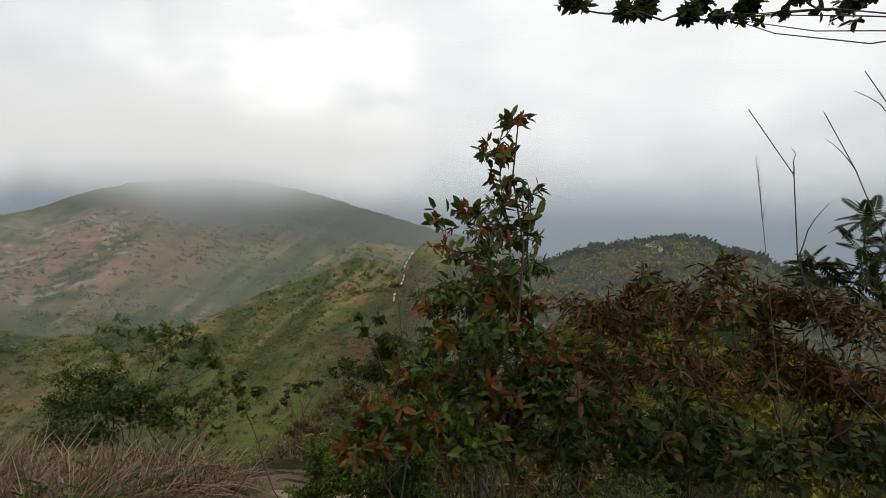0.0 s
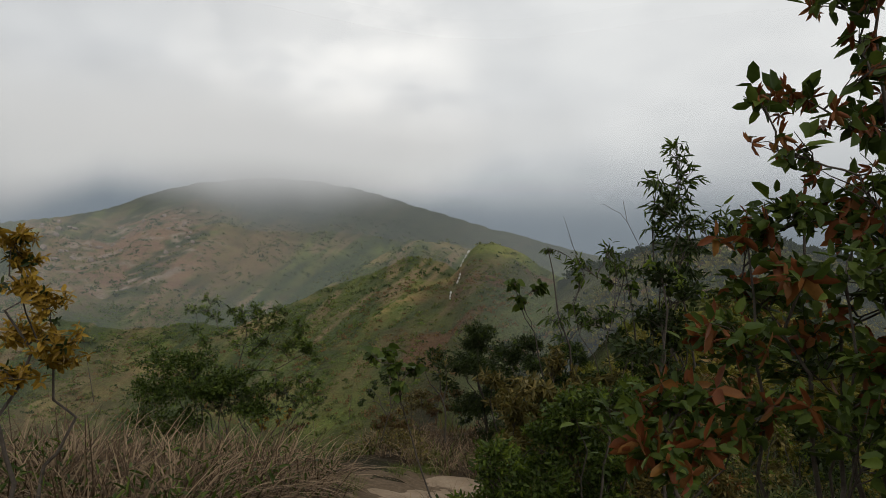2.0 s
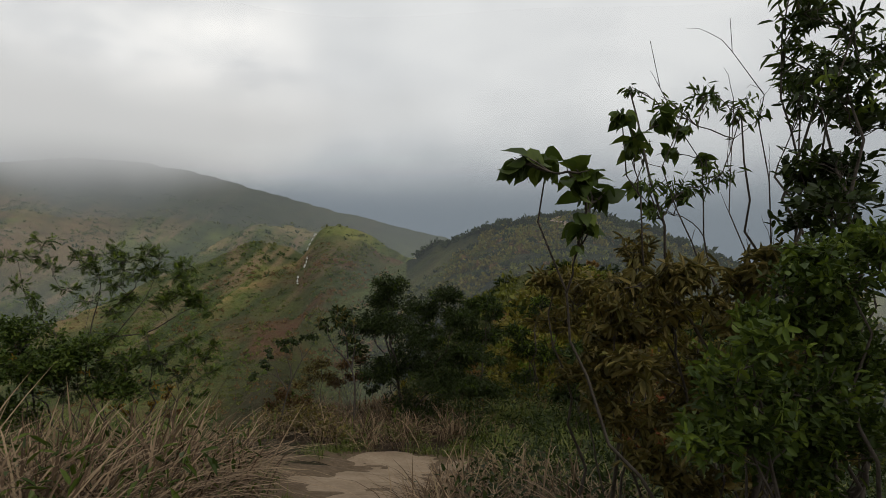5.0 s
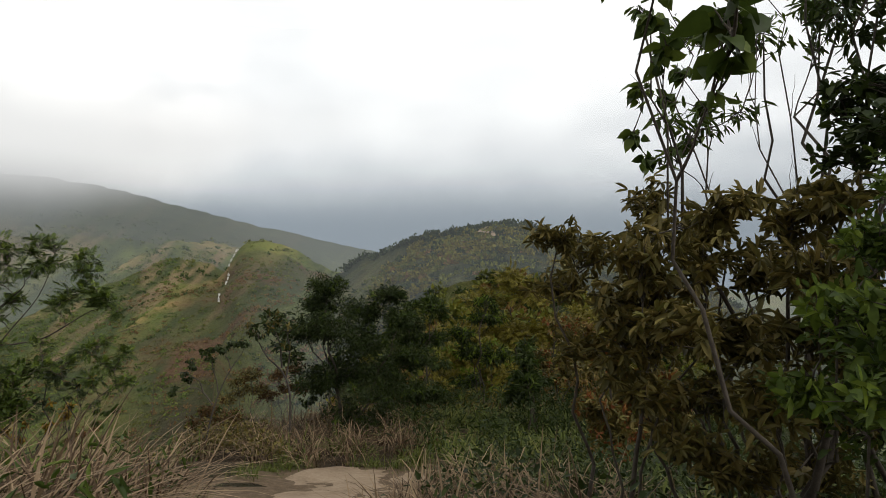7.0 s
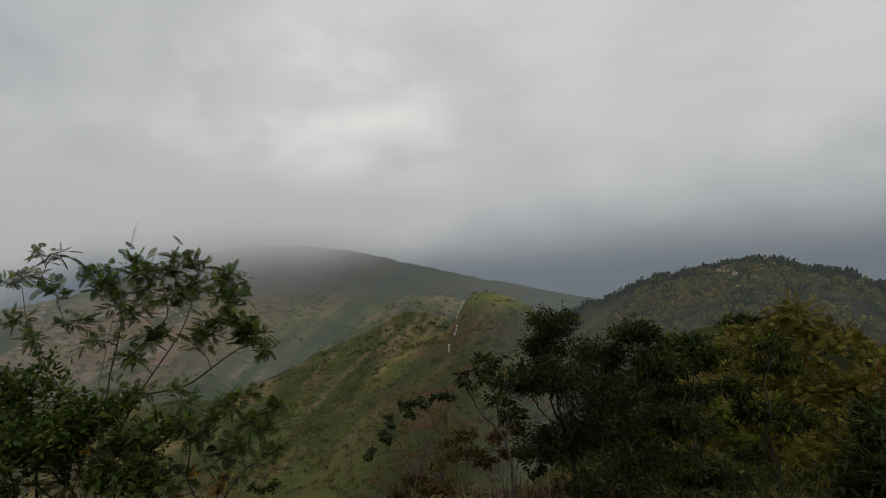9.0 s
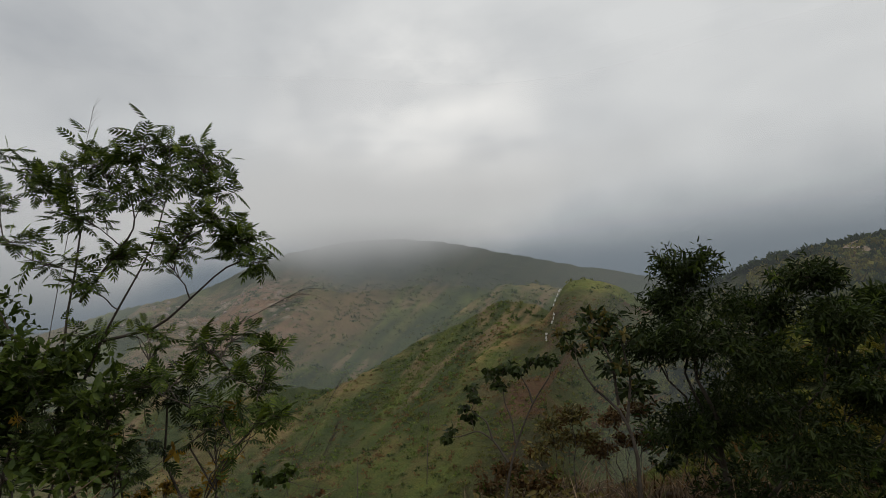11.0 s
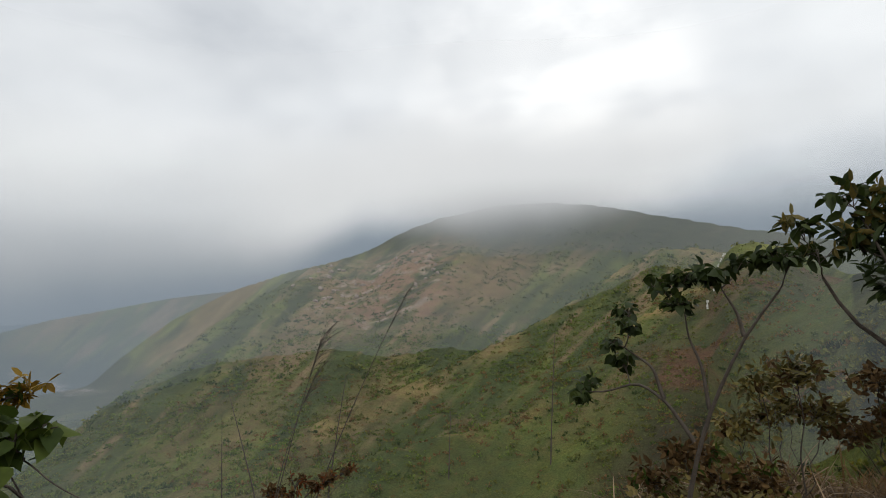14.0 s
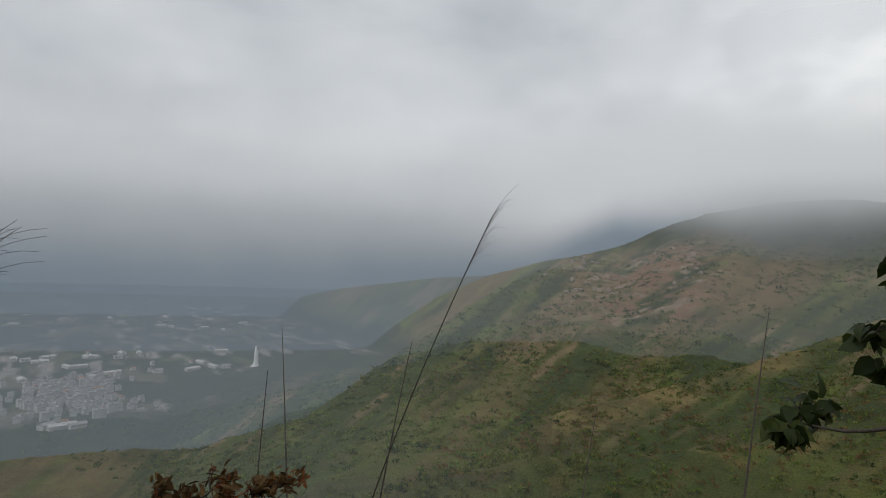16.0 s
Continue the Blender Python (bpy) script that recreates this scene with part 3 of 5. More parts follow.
def tube_arrays(lines, sides=6):
    """Tapered round limbs: each line is an array of rows x, y, z, radius."""
    pts, faces, base = [], [], 0
    turn = np.arange(sides) / sides * 2 * np.pi
    for line in lines:
        line = np.asarray(line, float)
        p, rad = line[:, :3], line[:, 3]
        d = np.gradient(p, axis=0)
        d /= np.linalg.norm(d, axis=1, keepdims=True) + 1e-9
        side = np.cross(d, [0.31, 0.87, 0.37]); side /= np.linalg.norm(side, axis=1, keepdims=True) + 1e-9
        up = np.cross(d, side)
        ringp = p[:, None] + rad[:, None, None] * (np.cos(turn)[None, :, None] * side[:, None] + np.sin(turn)[None, :, None] * up[:, None])
        pts.append(ringp.reshape(-1, 3))
        n = len(line)
        idx = base + np.arange(n * sides).reshape(n, sides)
        nx = np.roll(idx, -1, 1)
        faces.append(np.stack([idx[:-1], nx[:-1], nx[1:], idx[1:]], -1).reshape(-1, 4))
        base += n * sides
    return np.concatenate(pts), np.concatenate(faces)


def tubes(name, lines, sides=6):
    mesh = bpy.data.meshes.new(name)
    fill_mesh(mesh, *tube_arrays(lines, sides))
    mesh.polygons.foreach_set("use_smooth", np.ones(len(mesh.polygons), bool))
    return mesh


def bent(a, b, ra, rb, rng, sag=0.0, n=7, wild=0.06):
    """A crooked limb from a to b."""
    a, b = np.asarray(a, float), np.asarray(b, float)
    t = np.linspace(0, 1, n)[:, None]
    size = np.linalg.norm(b - a)
    p = a + (b - a) * t + np.sin(t * np.pi) * rng.normal(0, wild, 3) * size
    p[1:-1] += rng.normal(0, 0.018, (n - 2, 3)) * size
    p[:, 2] -= sag * size * (t[:, 0] ** 2 - t[:, 0])
    return np.concatenate([p, ra + (rb - ra) * t], 1)


def blade_shape(width, belly, fold, droop):
    """A folded leaf along +x, one long."""
    v = np.array([(0, 0, 0), (belly * 0.6, width, fold), (belly + 0.3, width * 0.8, fold - droop * 0.4), (1, 0, -droop),
                  (belly + 0.3, -width * 0.8, fold - droop * 0.4), (belly * 0.6, -width, fold)])
    return v, np.array([(0, 3, 2, 1), (0, 5, 4, 3)])


def compound(pairs, length, width, droop, end=True):
    """A feathered leaf: leaflets in pairs along a drooping stalk."""
    v, f = [], []
    lv, lf = blade_shape(width / length / 2, 0.35, 0.05, 0.12)
    spots = [((k + 1) / (pairs + 0.4), s) for k in range(pairs) for s in (1, -1)] + ([(1.0, 0)] if end else [])
    for t, s in spots:
        ang = s * radians(62 - 22 * t)
        m = np.array(Matrix.Rotation(ang, 3, "Z") @ Matrix.Rotation(radians(14), 3, "Y"))
        shrink = length * (0.75 + 0.5 * math.sin(t * math.pi))
        f.append(lf + sum(map(len, v)))
        v.append((lv * shrink) @ m.T + np.array([t * 0.85, 0, -droop * t * t]))
    f.append(np.array([(0, 1, 2, 3)]) + sum(map(len, v)))
    v.append(np.array([(0, 0.006, 0), (0.85, 0.003, -droop), (0.85, -0.003, -droop), (0, -0.006, 0)]))
    return np.concatenate(v), np.concatenate(f)


def whorl(count, width, droop):
    """Long leaves spreading round the tip of a twig."""
    v, f = [], []
    for k in range(count):
        lv, lf = blade_shape(width * (0.8 + 0.4 * ((k * 7) % 5) / 5), 0.45, 0.04, droop)
        m = np.array(Matrix.Rotation(k / count * 2 * math.pi + 0.3 * ((k * 3) % 4), 3, "Z") @ Matrix.Rotation(radians(-18 + 26 * ((k * 5) % 3)), 3, "Y"))
        f.append(lf + sum(map(len, v)))
        v.append((lv * (0.75 + 0.25 * ((k * 5) % 4) / 3)) @ m.T)
    return np.concatenate(v), np.concatenate(f)


def broad_leaf(width, droop, tip):
    """A rounded leaf with a drip tip: four cross-lines, the midrib sunk."""
    mid = [(0, 0, 0), (0.32, 0, -0.02), (0.66, 0, -droop * 0.45), (1.0, 0, -droop)]
    edge = [(0.05, width * 0.7, 0.05), (0.34, width, 0.06), (0.68, width * 0.62, 0.02 - droop * 0.4), (1.0 - tip, width * 0.16, -droop * 0.85)]
    v = np.array(mid + edge + [(x, -y, z) for x, y, z in edge])
    f = [(0, 1, 5, 4), (1, 2, 6, 5), (2, 3, 7, 6), (0, 8, 9, 1), (1, 9, 10, 2), (2, 10, 11, 3)]
    return v, np.array(f)


LEAF = {
    "oval": blade_shape(0.24, 0.4, 0.05, 0.16),
    "lance": blade_shape(0.12, 0.4, 0.04, 0.22),
    "heart": broad_leaf(0.36, 0.3, 0.12),
    "feather": compound(5, 0.34, 0.10, 0.18),
    "fern": compound(9, 0.22, 0.07, 0.22),
    "whorl": whorl(7, 0.16, 0.3),
    "tuft": whorl(5, 0.2, 0.12),
    "maple": whorl(5, 0.3, 0.2),
}


def leaves(name, kind, spots, aims, sizes, rng, flat=0.6, droop=0.0):
    """One mesh of leaves: at each spot, pointing along its aim, face up more or less."""
    v, f = LEAF[kind]
    n = len(spots)
    aims = aims + rng.normal(0, 0.35, (n, 3)); aims[:, 2] -= droop
    x = aims / (np.linalg.norm(aims, axis=1, keepdims=True) + 1e-9)
    up = rng.normal(0, 1 - flat, (n, 3)) + np.array([0, 0, 1.0])
    y = np.cross(up, x); y /= np.linalg.norm(y, axis=1, keepdims=True) + 1e-9
    z = np.cross(x, y)
    rot = np.stack([x, y, z], 1) * sizes[:, None, None]
    pts = np.einsum("kj,njd->nkd", v, rot) + spots[:, None]
    faces = f[None] + (np.arange(n) * len(v))[:, None, None]
    mesh = bpy.data.meshes.new(name)
    fill_mesh(mesh, pts.reshape(-1, 3), faces.reshape(-1, f.shape[1]))
    return mesh


def plant(name, base, clumps, kind, mat, label, category, leaf=0.08, density=1.0, seed=1, stem=0.03, bark=None, flat=0.55, droop=0.1,
          tips=None, tip_kind="tuft", tip_size=0.1, tip_share=0.5, stems=1, twigs=True, group="", flatten=0.75, sink=0.15, skeleton=()):
    """A shrub or tree: trunk from its base, limbs to each clump, twigs and leaves in the clumps (x, y, z, radius)."""
    rng = np.random.default_rng(seed)
    bark = bark or BARK
    bx, by = base
    root = np.array([bx, by, height(bx, by) - sink])
    c = np.array(clumps, float)
    c[:, 3] = np.maximum(c[:, 3], 0.03)
    thing = new(name)
    thing.location = root
    order = np.argsort(c[:, 2])
    mid = c[:, :3].mean(0)
    top = c[order[-1], :3]
    trunks, limbs = [], []
    joints, joint_r = [], []
    for k, marks in enumerate(skeleton):
        p = np.array(marks, float)
        if k == 0:
            p = np.concatenate([root[None], p])
        u = np.concatenate([[0], np.cumsum(np.linalg.norm(np.diff(p, axis=0), axis=1))])
        t = np.linspace(0, u[-1], 14)
        q = np.stack([np.interp(t, u, p[:, i]) for i in range(3)], 1)
        q[1:-1] = 0.25 * q[:-2] + 0.5 * q[1:-1] + 0.25 * q[2:]
        thick = stem * (1.0 if k == 0 else 0.62)
        line = np.concatenate([q, np.linspace(thick, thick * 0.3, 14)[:, None]], 1)
        trunks.append(line)
        joints.append(line[3:, :3]); joint_r.append(line[3:, 3])
    for k in range(0 if len(skeleton) else stems):
        goal = c[order[-1 - k * max(1, len(c) // (stems + 1))], :3] if len(c) > k else top
        foot = root + np.append(rng.normal(0, 0.07 * (stems > 1), 2), 0)
        line = bent(foot, goal - (0, 0, 0.02), stem * (1 - 0.15 * k), stem * 0.22, rng, n=12, wild=0.035)
        trunks.append(line)
        joints.append(line[2:-2, :3]); joint_r.append(line[2:-2, 3])
    joints, joint_r = np.concatenate(joints), np.concatenate(joint_r)
    spots, aims, tip_spots, tip_aims = [], [], [], []
    for i in order:
        centre, r = c[i, :3], c[i, 3]
        gap = np.linalg.norm(joints - (centre - (0, 0, 0.5 * r)), axis=1) + np.maximum(0, joints[:, 2] - centre[2] + 0.15 * r) * 3
        j = int(np.argmin(gap))
        limb = bent(joints[j], centre, max(0.005, joint_r[j] * 0.6), max(0.0025, stem * 0.12), rng, sag=-0.12, n=7)
        limbs.append(limb)
        joints = np.concatenate([joints, limb[2:, :3]]); joint_r = np.concatenate([joint_r, limb[2:, 3]])
        area = {"oval": 0.3, "lance": 0.16, "heart": 0.5, "feather": 0.45, "fern": 0.4, "whorl": 1.1, "tuft": 1.0, "maple": 1.2}[kind] * leaf * leaf
        shoots = int(np.clip(6 + 30 * r * density, 7, 26))
        per = int(np.clip(density * 1.7 * math.pi * r * r / area / shoots, 2, 70)) + 1
        for _ in range(shoots):
            d = rng.normal(0, 1, 3); d[2] = abs(d[2]) * 0.8 - 0.15; d /= np.linalg.norm(d)
            end = centre + d * r * np.array([1, 1, flatten]) * rng.uniform(0.55, 1.1)
            start = limb[rng.integers(3, 7), :3]
            if twigs:
                limbs.append(bent(start, end, 0.0035, 0.0015, rng, n=4))
            t = rng.uniform(0.25, 1.05, per)[:, None]
            spots.append(start + (end - start) * t + rng.normal(0, 0.10 * r + 0.01, (per, 3)))
            aims.append(np.repeat(((end - start) / (np.linalg.norm(end - start) + 1e-6))[None] * 0.7, per, 0) + rng.normal(0, 0.45, (per, 3)))
            if tips is not None and rng.random() < tip_share:
                tip_spots.append(end); tip_aims.append(d * 0.4 + np.array([0, 0, 0.8]))
    off = root
    def local(lines):
        return [np.concatenate([l[:, :3] - off, l[:, 3:]], 1) for l in lines]
    for k, line in enumerate(trunks):
        part("trunk" if stems == 1 or k == 0 else "stem", tubes("trunk", local([line]), 8), bark, thing)
    tagged(part("branchwork", tubes("branchwork", local(limbs), 4), bark, thing), kind="stuff")
    spots, aims = np.concatenate(spots) - off, np.concatenate(aims)
    sizes = leaf * rng.uniform(0.6, 1.25, len(spots))
    tagged(part("foliage", leaves("foliage", kind, spots, aims, sizes, rng, flat, droop), mat, thing), kind="stuff")
    if tip_spots:
        ts = np.array(tip_spots) - off
        tagged(part("new_foliage", leaves("new_foliage", tip_kind, ts, np.array(tip_aims), tip_size * rng.uniform(0.7, 1.2, len(ts)), rng, 0.3, 0), tips, thing), kind="stuff")
    return tagged(thing, label, category, group)


def grass_mesh(name, feet, tall, blades, rng, width=0.014, lean=0.75, bend=1.5):
    """Tufts of arching blades: each one a strip that narrows and bows over."""
    n = len(feet) * blades
    foot = np.repeat(feet, blades, 0) + np.concatenate([rng.normal(0, 0.11, (n, 2)), np.zeros((n, 1))], 1)
    tall = np.repeat(tall, blades) * rng.uniform(0.45, 1.15, n)
    ang = rng.uniform(0, 2 * np.pi, n)
    out = np.stack([np.cos(ang), np.sin(ang), 0 * ang], 1)
    side = np.stack([-np.sin(ang), np.cos(ang), 0 * ang], 1)
    l, b = rng.uniform(0.05, lean, n), rng.uniform(0.1, bend, n)
    rows = []
    for t, w in ((0, 1), (0.3, 1), (0.55, 0.85), (0.78, 0.6), (1.0, 0.08)):
        mid = foot + out * (tall * (l * t + b * 0.7 * t ** 2.2))[:, None] + np.array([0, 0, 1]) * (tall * (t - 0.62 * b * t ** 2.6))[:, None]
        wide = side * (width * w * rng.uniform(0.7, 1.4, n))[:, None]
        rows += [mid - wide, mid + wide]
    pts = np.stack(rows, 1)
    f = np.array([(0, 1, 3, 2), (2, 3, 5, 4), (4, 5, 7, 6), (6, 7, 9, 8)])
    mesh = bpy.data.meshes.new(name)
    fill_mesh(mesh, pts.reshape(-1, 3), (f[None] + (np.arange(n) * 10)[:, None, None]).reshape(-1, 4))
    return mesh


def weed_patch(name, box, count, tall, kind, size, mat, label, seed, off=0.9):
    """Low leafy growth between the grass."""
    rng = np.random.default_rng(seed)
    x0, x1, y0, y1 = box
    heart = np.stack([rng.uniform(x0, x1, count), rng.uniform(y0, y1, count)], 1)
    heart = heart[np.abs(heart[:, 0] - trail_x(heart[:, 1])) > np.interp(heart[:, 1], [9, 11, 12, 14, 15], [off, 1.2, 1.75, 1.75, off])]
    heart = heart[(np.abs(heart[:, 0] - walk_x(heart[:, 1])) > 0.8) | (heart[:, 1] > 15.4)]
    xy = np.repeat(heart, 26, 0) + rng.normal(0, 0.16, (len(heart) * 26, 2))
    p = on_land(xy, 0.0)
    p[:, 2] += np.repeat(tall * rng.uniform(0.4, 1.2, len(heart)), 26) * rng.uniform(0.1, 1.0, len(p)) ** 0.7
    mesh = leaves(name, kind, p, rng.normal(0, 0.7, (len(p), 3)) + np.array([0, 0, 0.1]), size * rng.uniform(0.5, 1.3, len(p)), rng, 0.5, 0.1)
    mesh.materials.append(mat)
    return tagged(new(name, mesh), label, "undergrowth", kind="stuff")


def on_land(xy, lift=-0.03):
    return np.concatenate([xy, (land(xy[:, 0], xy[:, 1]) + lift)[:, None]], 1)


def grass_patch(name, box, count, tall, mat, label, seed, blades=34, keep_off=0.75, **more):
    rng = np.random.default_rng(seed)
    x0, x1, y0, y1 = box
    xy = np.stack([rng.uniform(x0, x1, count), rng.uniform(y0, y1, count)], 1)
    clump = fbm(xy[:, 0], xy[:, 1], 1.6, 2, seed) > -0.22
    wide = np.interp(xy[:, 1], [9, 11, 12, 14, 14.8], [0.6, 0.95, 1.5, 1.35, 0.2]) if keep_off else 0
    xy = xy[clump & (np.abs(xy[:, 0] - trail_x(xy[:, 1])) > wide) & ((np.abs(xy[:, 0] - walk_x(xy[:, 1])) > 0.8) | (xy[:, 1] > 15.2))]
    mesh = grass_mesh(name, on_land(xy), tall * rng.uniform(0.6, 1.2, len(xy)), blades, rng, **more)
    mesh.materials.append(mat)
    return tagged(new(name, mesh), label, "grass", kind="stuff")


def reed(foot, tip, plume, label, seed, curve=0.12, hairs=26, thick=0.0035, side=(1, 0, 0)):
    """A tall grass stalk with a drooping plume at its tip."""
    rng = np.random.default_rng(seed)
    foot, tip = np.array(foot, float), np.array(tip, float)
    thing = new("plume_grass")
    thing.location = foot
    t = np.linspace(0, 1, 16)[:, None]
    bow = np.array([*(tip - foot)[:2], 0.0])
    p = (tip - foot) * t + bow * curve * (t * t - t)
    stalk = np.concatenate([p, thick * (1.1 - 0.75 * t)], 1)
    part("stalk", tubes("stalk", [stalk], 5), PLUME, thing)
    if plume > 0:
        lines = []
        way = np.array(side, float)
        for k in range(hairs):
            s = rng.uniform(0.0, 1.0)
            a = p[-1] - (p[-1] - p[-4]) * s * min(1.0, plume / (np.linalg.norm(p[-1] - p[-4]) + 1e-6))
            u = np.linspace(0, 1, 7)[:, None]
            size = plume * rng.uniform(0.45, 0.8)
            rise = (p[-1] - p[-3]) / np.linalg.norm(p[-1] - p[-3])
            q = a + rise * size * u * 0.95 + way * size * (0.12 + rng.uniform(0, 0.55)) * u ** 1.7 + rng.normal(0, 0.07, 3) * size * u
            q[:, 2] -= size * rng.uniform(0.1, 0.5) * u[:, 0] ** 2.4
            lines.append(np.concatenate([q, 0.0008 * (1.1 - 0.6 * u)], 1))
        tagged(part("plume", tubes("plume", lines, 3), PLUME, thing, "feathery grey-brown plume"), kind="stuff")
    return tagged(thing, label, "grass stalk")


def bush_field(name, spots, sizes, mat, label, seed, cards=34, category="scrub"):
    """Far scrub: each bush a dome of many small leafy sprays."""
    rng = np.random.default_rng(seed)
    n = len(spots)
    d = rng.normal(0, 1, (n, cards, 3)); d[..., 2] = np.abs(d[..., 2]); d /= np.linalg.norm(d, axis=-1, keepdims=True)
    lump = 1 + 0.35 * np.sin(d[..., 0] * 5 + rng.uniform(0, 6, (n, 1))) * np.cos(d[..., 1] * 4 + rng.uniform(0, 6, (n, 1)))
    mid = spots[:, None] + d * sizes[:, None, None] * lump[..., None] * rng.uniform(0.45, 1.05, (n, cards, 1)) * np.array([1, 1, 0.85])
    aim = d + rng.normal(0, 0.5, d.shape) + np.array([0, 0, 0.15]); aim /= np.linalg.norm(aim, axis=-1, keepdims=True)
    side = np.cross(aim, rng.normal(0, 1, d.shape)); side /= np.linalg.norm(side, axis=-1, keepdims=True)
    s = (sizes[:, None] * rng.uniform(0.22, 0.5, (n, cards)))[..., None]
    pts = np.stack([mid - aim * s * 0.6, mid + side * s * 0.55, mid + aim * s, mid - side * s * 0.55], 2)
    mesh = bpy.data.meshes.new(name)
    fill_mesh(mesh, pts.reshape(-1, 3), np.arange(n * cards * 4).reshape(-1, 4))
    mesh.materials.append(mat)
    return tagged(new(name, mesh), label, category, kind="stuff")


def scatter(box, count, size, seed, rule=None):
    rng = np.random.default_rng(seed)
    az = rng.uniform(box[0], box[1], count)
    r = np.sqrt(rng.uniform(box[2] ** 2, box[3] ** 2, count))
    x, y = CX - r * np.sin(np.radians(az)), CY + r * np.cos(np.radians(az))
    keep = fbm(x, y, 30, 3, seed) + rng.uniform(-0.25, 0.25, count) > -0.05
    if rule is not None:
        keep &= rule(x, y)
    x, y = x[keep], y[keep]
    s = size * rng.uniform(0.5, 1.4, len(x)) ** 1.3
    return np.stack([x, y, land(x, y) - 0.15 * s], 1), s

# ---- the near growth, along the walk ----
plant("tall_shrub", (0.25, 4.1), [(0.45, 4.05, 1.32, 0.1), (0.27, 4.13, 1.12, 0.12), (0.39, 3.93, 1.06, 0.09), (0.54, 4.15, 0.87, 0.12), (0.35, 4.03, 0.9, 0.08), (-0.05, 3.99, 0.62, 0.12), (0.14, 4.17, 0.68, 0.1), (0.02, 3.94, 0.41, 0.14), (0.3, 4.09, 0.57, 0.15), (0.51, 4.1, 0.54, 0.14), (0.33, 3.94, 0.31, 0.21), (0.56, 4.16, 0.67, 0.1), (0.38, 3.99, 0.76, 0.07)], "oval", GREEN, "tall leggy shrub with red new leaves", "shrub", leaf=0.095, seed=11, stem=0.022, tips=RED, tip_kind="whorl", tip_size=0.075, tip_share=0.55, stems=2, density=0.5, flat=0.3, droop=0.35)
plant("leafy_shrub", (0.2, 3.95), [(0.15, 4.0, 0.14, 0.22), (0.51, 4.14, 0.1, 0.22), (0.24, 3.8, -0.11, 0.25), (0.0, 4.16, -0.21, 0.16), (0.56, 3.97, -0.15, 0.21), (-0.1, 3.89, -0.4, 0.21), (0.21, 4.19, -0.49, 0.32), (0.44, 3.82, -0.45, 0.27), (-0.05, 4.07, 0.03, 0.14)], "oval", GREEN, "dense green shrub with scattered red leaf tips", "shrub", leaf=0.075, seed=12, stem=0.02, tips=RED, tip_size=0.12, tip_share=0.35, stems=4, density=1.1, flat=0.4, droop=0.2)
plant("leafy_shrub", (0.15, 3.75), [(-0.33, 3.8, -0.67, 0.18), (-0.06, 3.97, -0.77, 0.27), (0.2, 3.55, -0.69, 0.28), (0.64, 4.0, -0.73, 0.31), (-0.58, 3.76, -0.82, 0.19), (0.67, 3.67, -0.21, 0.18), (0.88, 4.04, -0.56, 0.26), (-0.38, 3.58, -0.84, 0.2), (0.68, 3.89, -0.39, 0.2)], "oval", GREEN, "low green shrub with red leaf tips beside the path", "shrub", leaf=0.07, seed=13, stem=0.016, tips=RED, tip_size=0.13, tip_share=0.4, stems=5, density=1.1, flat=0.4, droop=0.2)
plant("withered_shrub", (1.9, 3.5), [(0.88, 3.4, 0.09, 0.22), (1.19, 3.6, 0.08, 0.26), (1.33, 3.1, 0.19, 0.22), (1.78, 3.64, 0.18, 0.26), (1.96, 3.35, 0.18, 0.23), (2.17, 3.24, 0.14, 0.22), (1.05, 3.69, -0.27, 0.3), (1.29, 3.13, -0.15, 0.28), (1.78, 3.5, -0.19, 0.31), (2.16, 3.51, -0.22, 0.31), (2.22, 3.13, -0.17, 0.24), (1.26, 3.69, 0.28, 0.13), (1.53, 3.25, 0.36, 0.12)], "lance", DEAD, "tangle of withered brown shrub stems and leaves", "shrub", leaf=0.07, seed=14, stem=0.012, stems=9, density=0.9, flat=0.1, droop=0.5, tips=GREEN, tip_size=0.08, tip_share=0.25)
plant("withered_shrub", (1.5, 3.1), [(1.03, 3.1, -0.49, 0.28), (1.43, 3.3, -0.55, 0.32), (1.62, 2.8, -0.41, 0.27), (2.19, 3.34, -0.53, 0.32), (0.7, 3.05, -0.56, 0.22), (0.78, 2.94, -0.25, 0.19)], "oval", DARK, "dark undergrowth mixed with dead twigs", "shrub", leaf=0.06, seed=15, stem=0.012, stems=7, density=1.0, flat=0.2, droop=0.3, tips=DEAD, tip_size=0.1, tip_share=0.4)
plant("slender_tree", (0.1, 7.5), [(0.14, 7.5, 1.15, 0.08), (0.15, 7.6, 1.05, 0.13), (-0.05, 7.35, 0.73, 0.14), (0.28, 7.62, 0.84, 0.16), (0.12, 7.47, 0.52, 0.22), (-0.05, 7.42, 0.33, 0.13), (0.46, 7.64, 0.39, 0.22), (0.66, 7.37, 0.32, 0.18), (0.25, 7.55, 0.12, 0.23), (0.82, 7.56, 0.27, 0.13)], "lance", GREEN, "slender young tree with narrow drooping leaves", "tree", leaf=0.11, seed=16, stem=0.02, stems=2, density=0.8, flat=0.2, droop=0.6, bark=BARK)
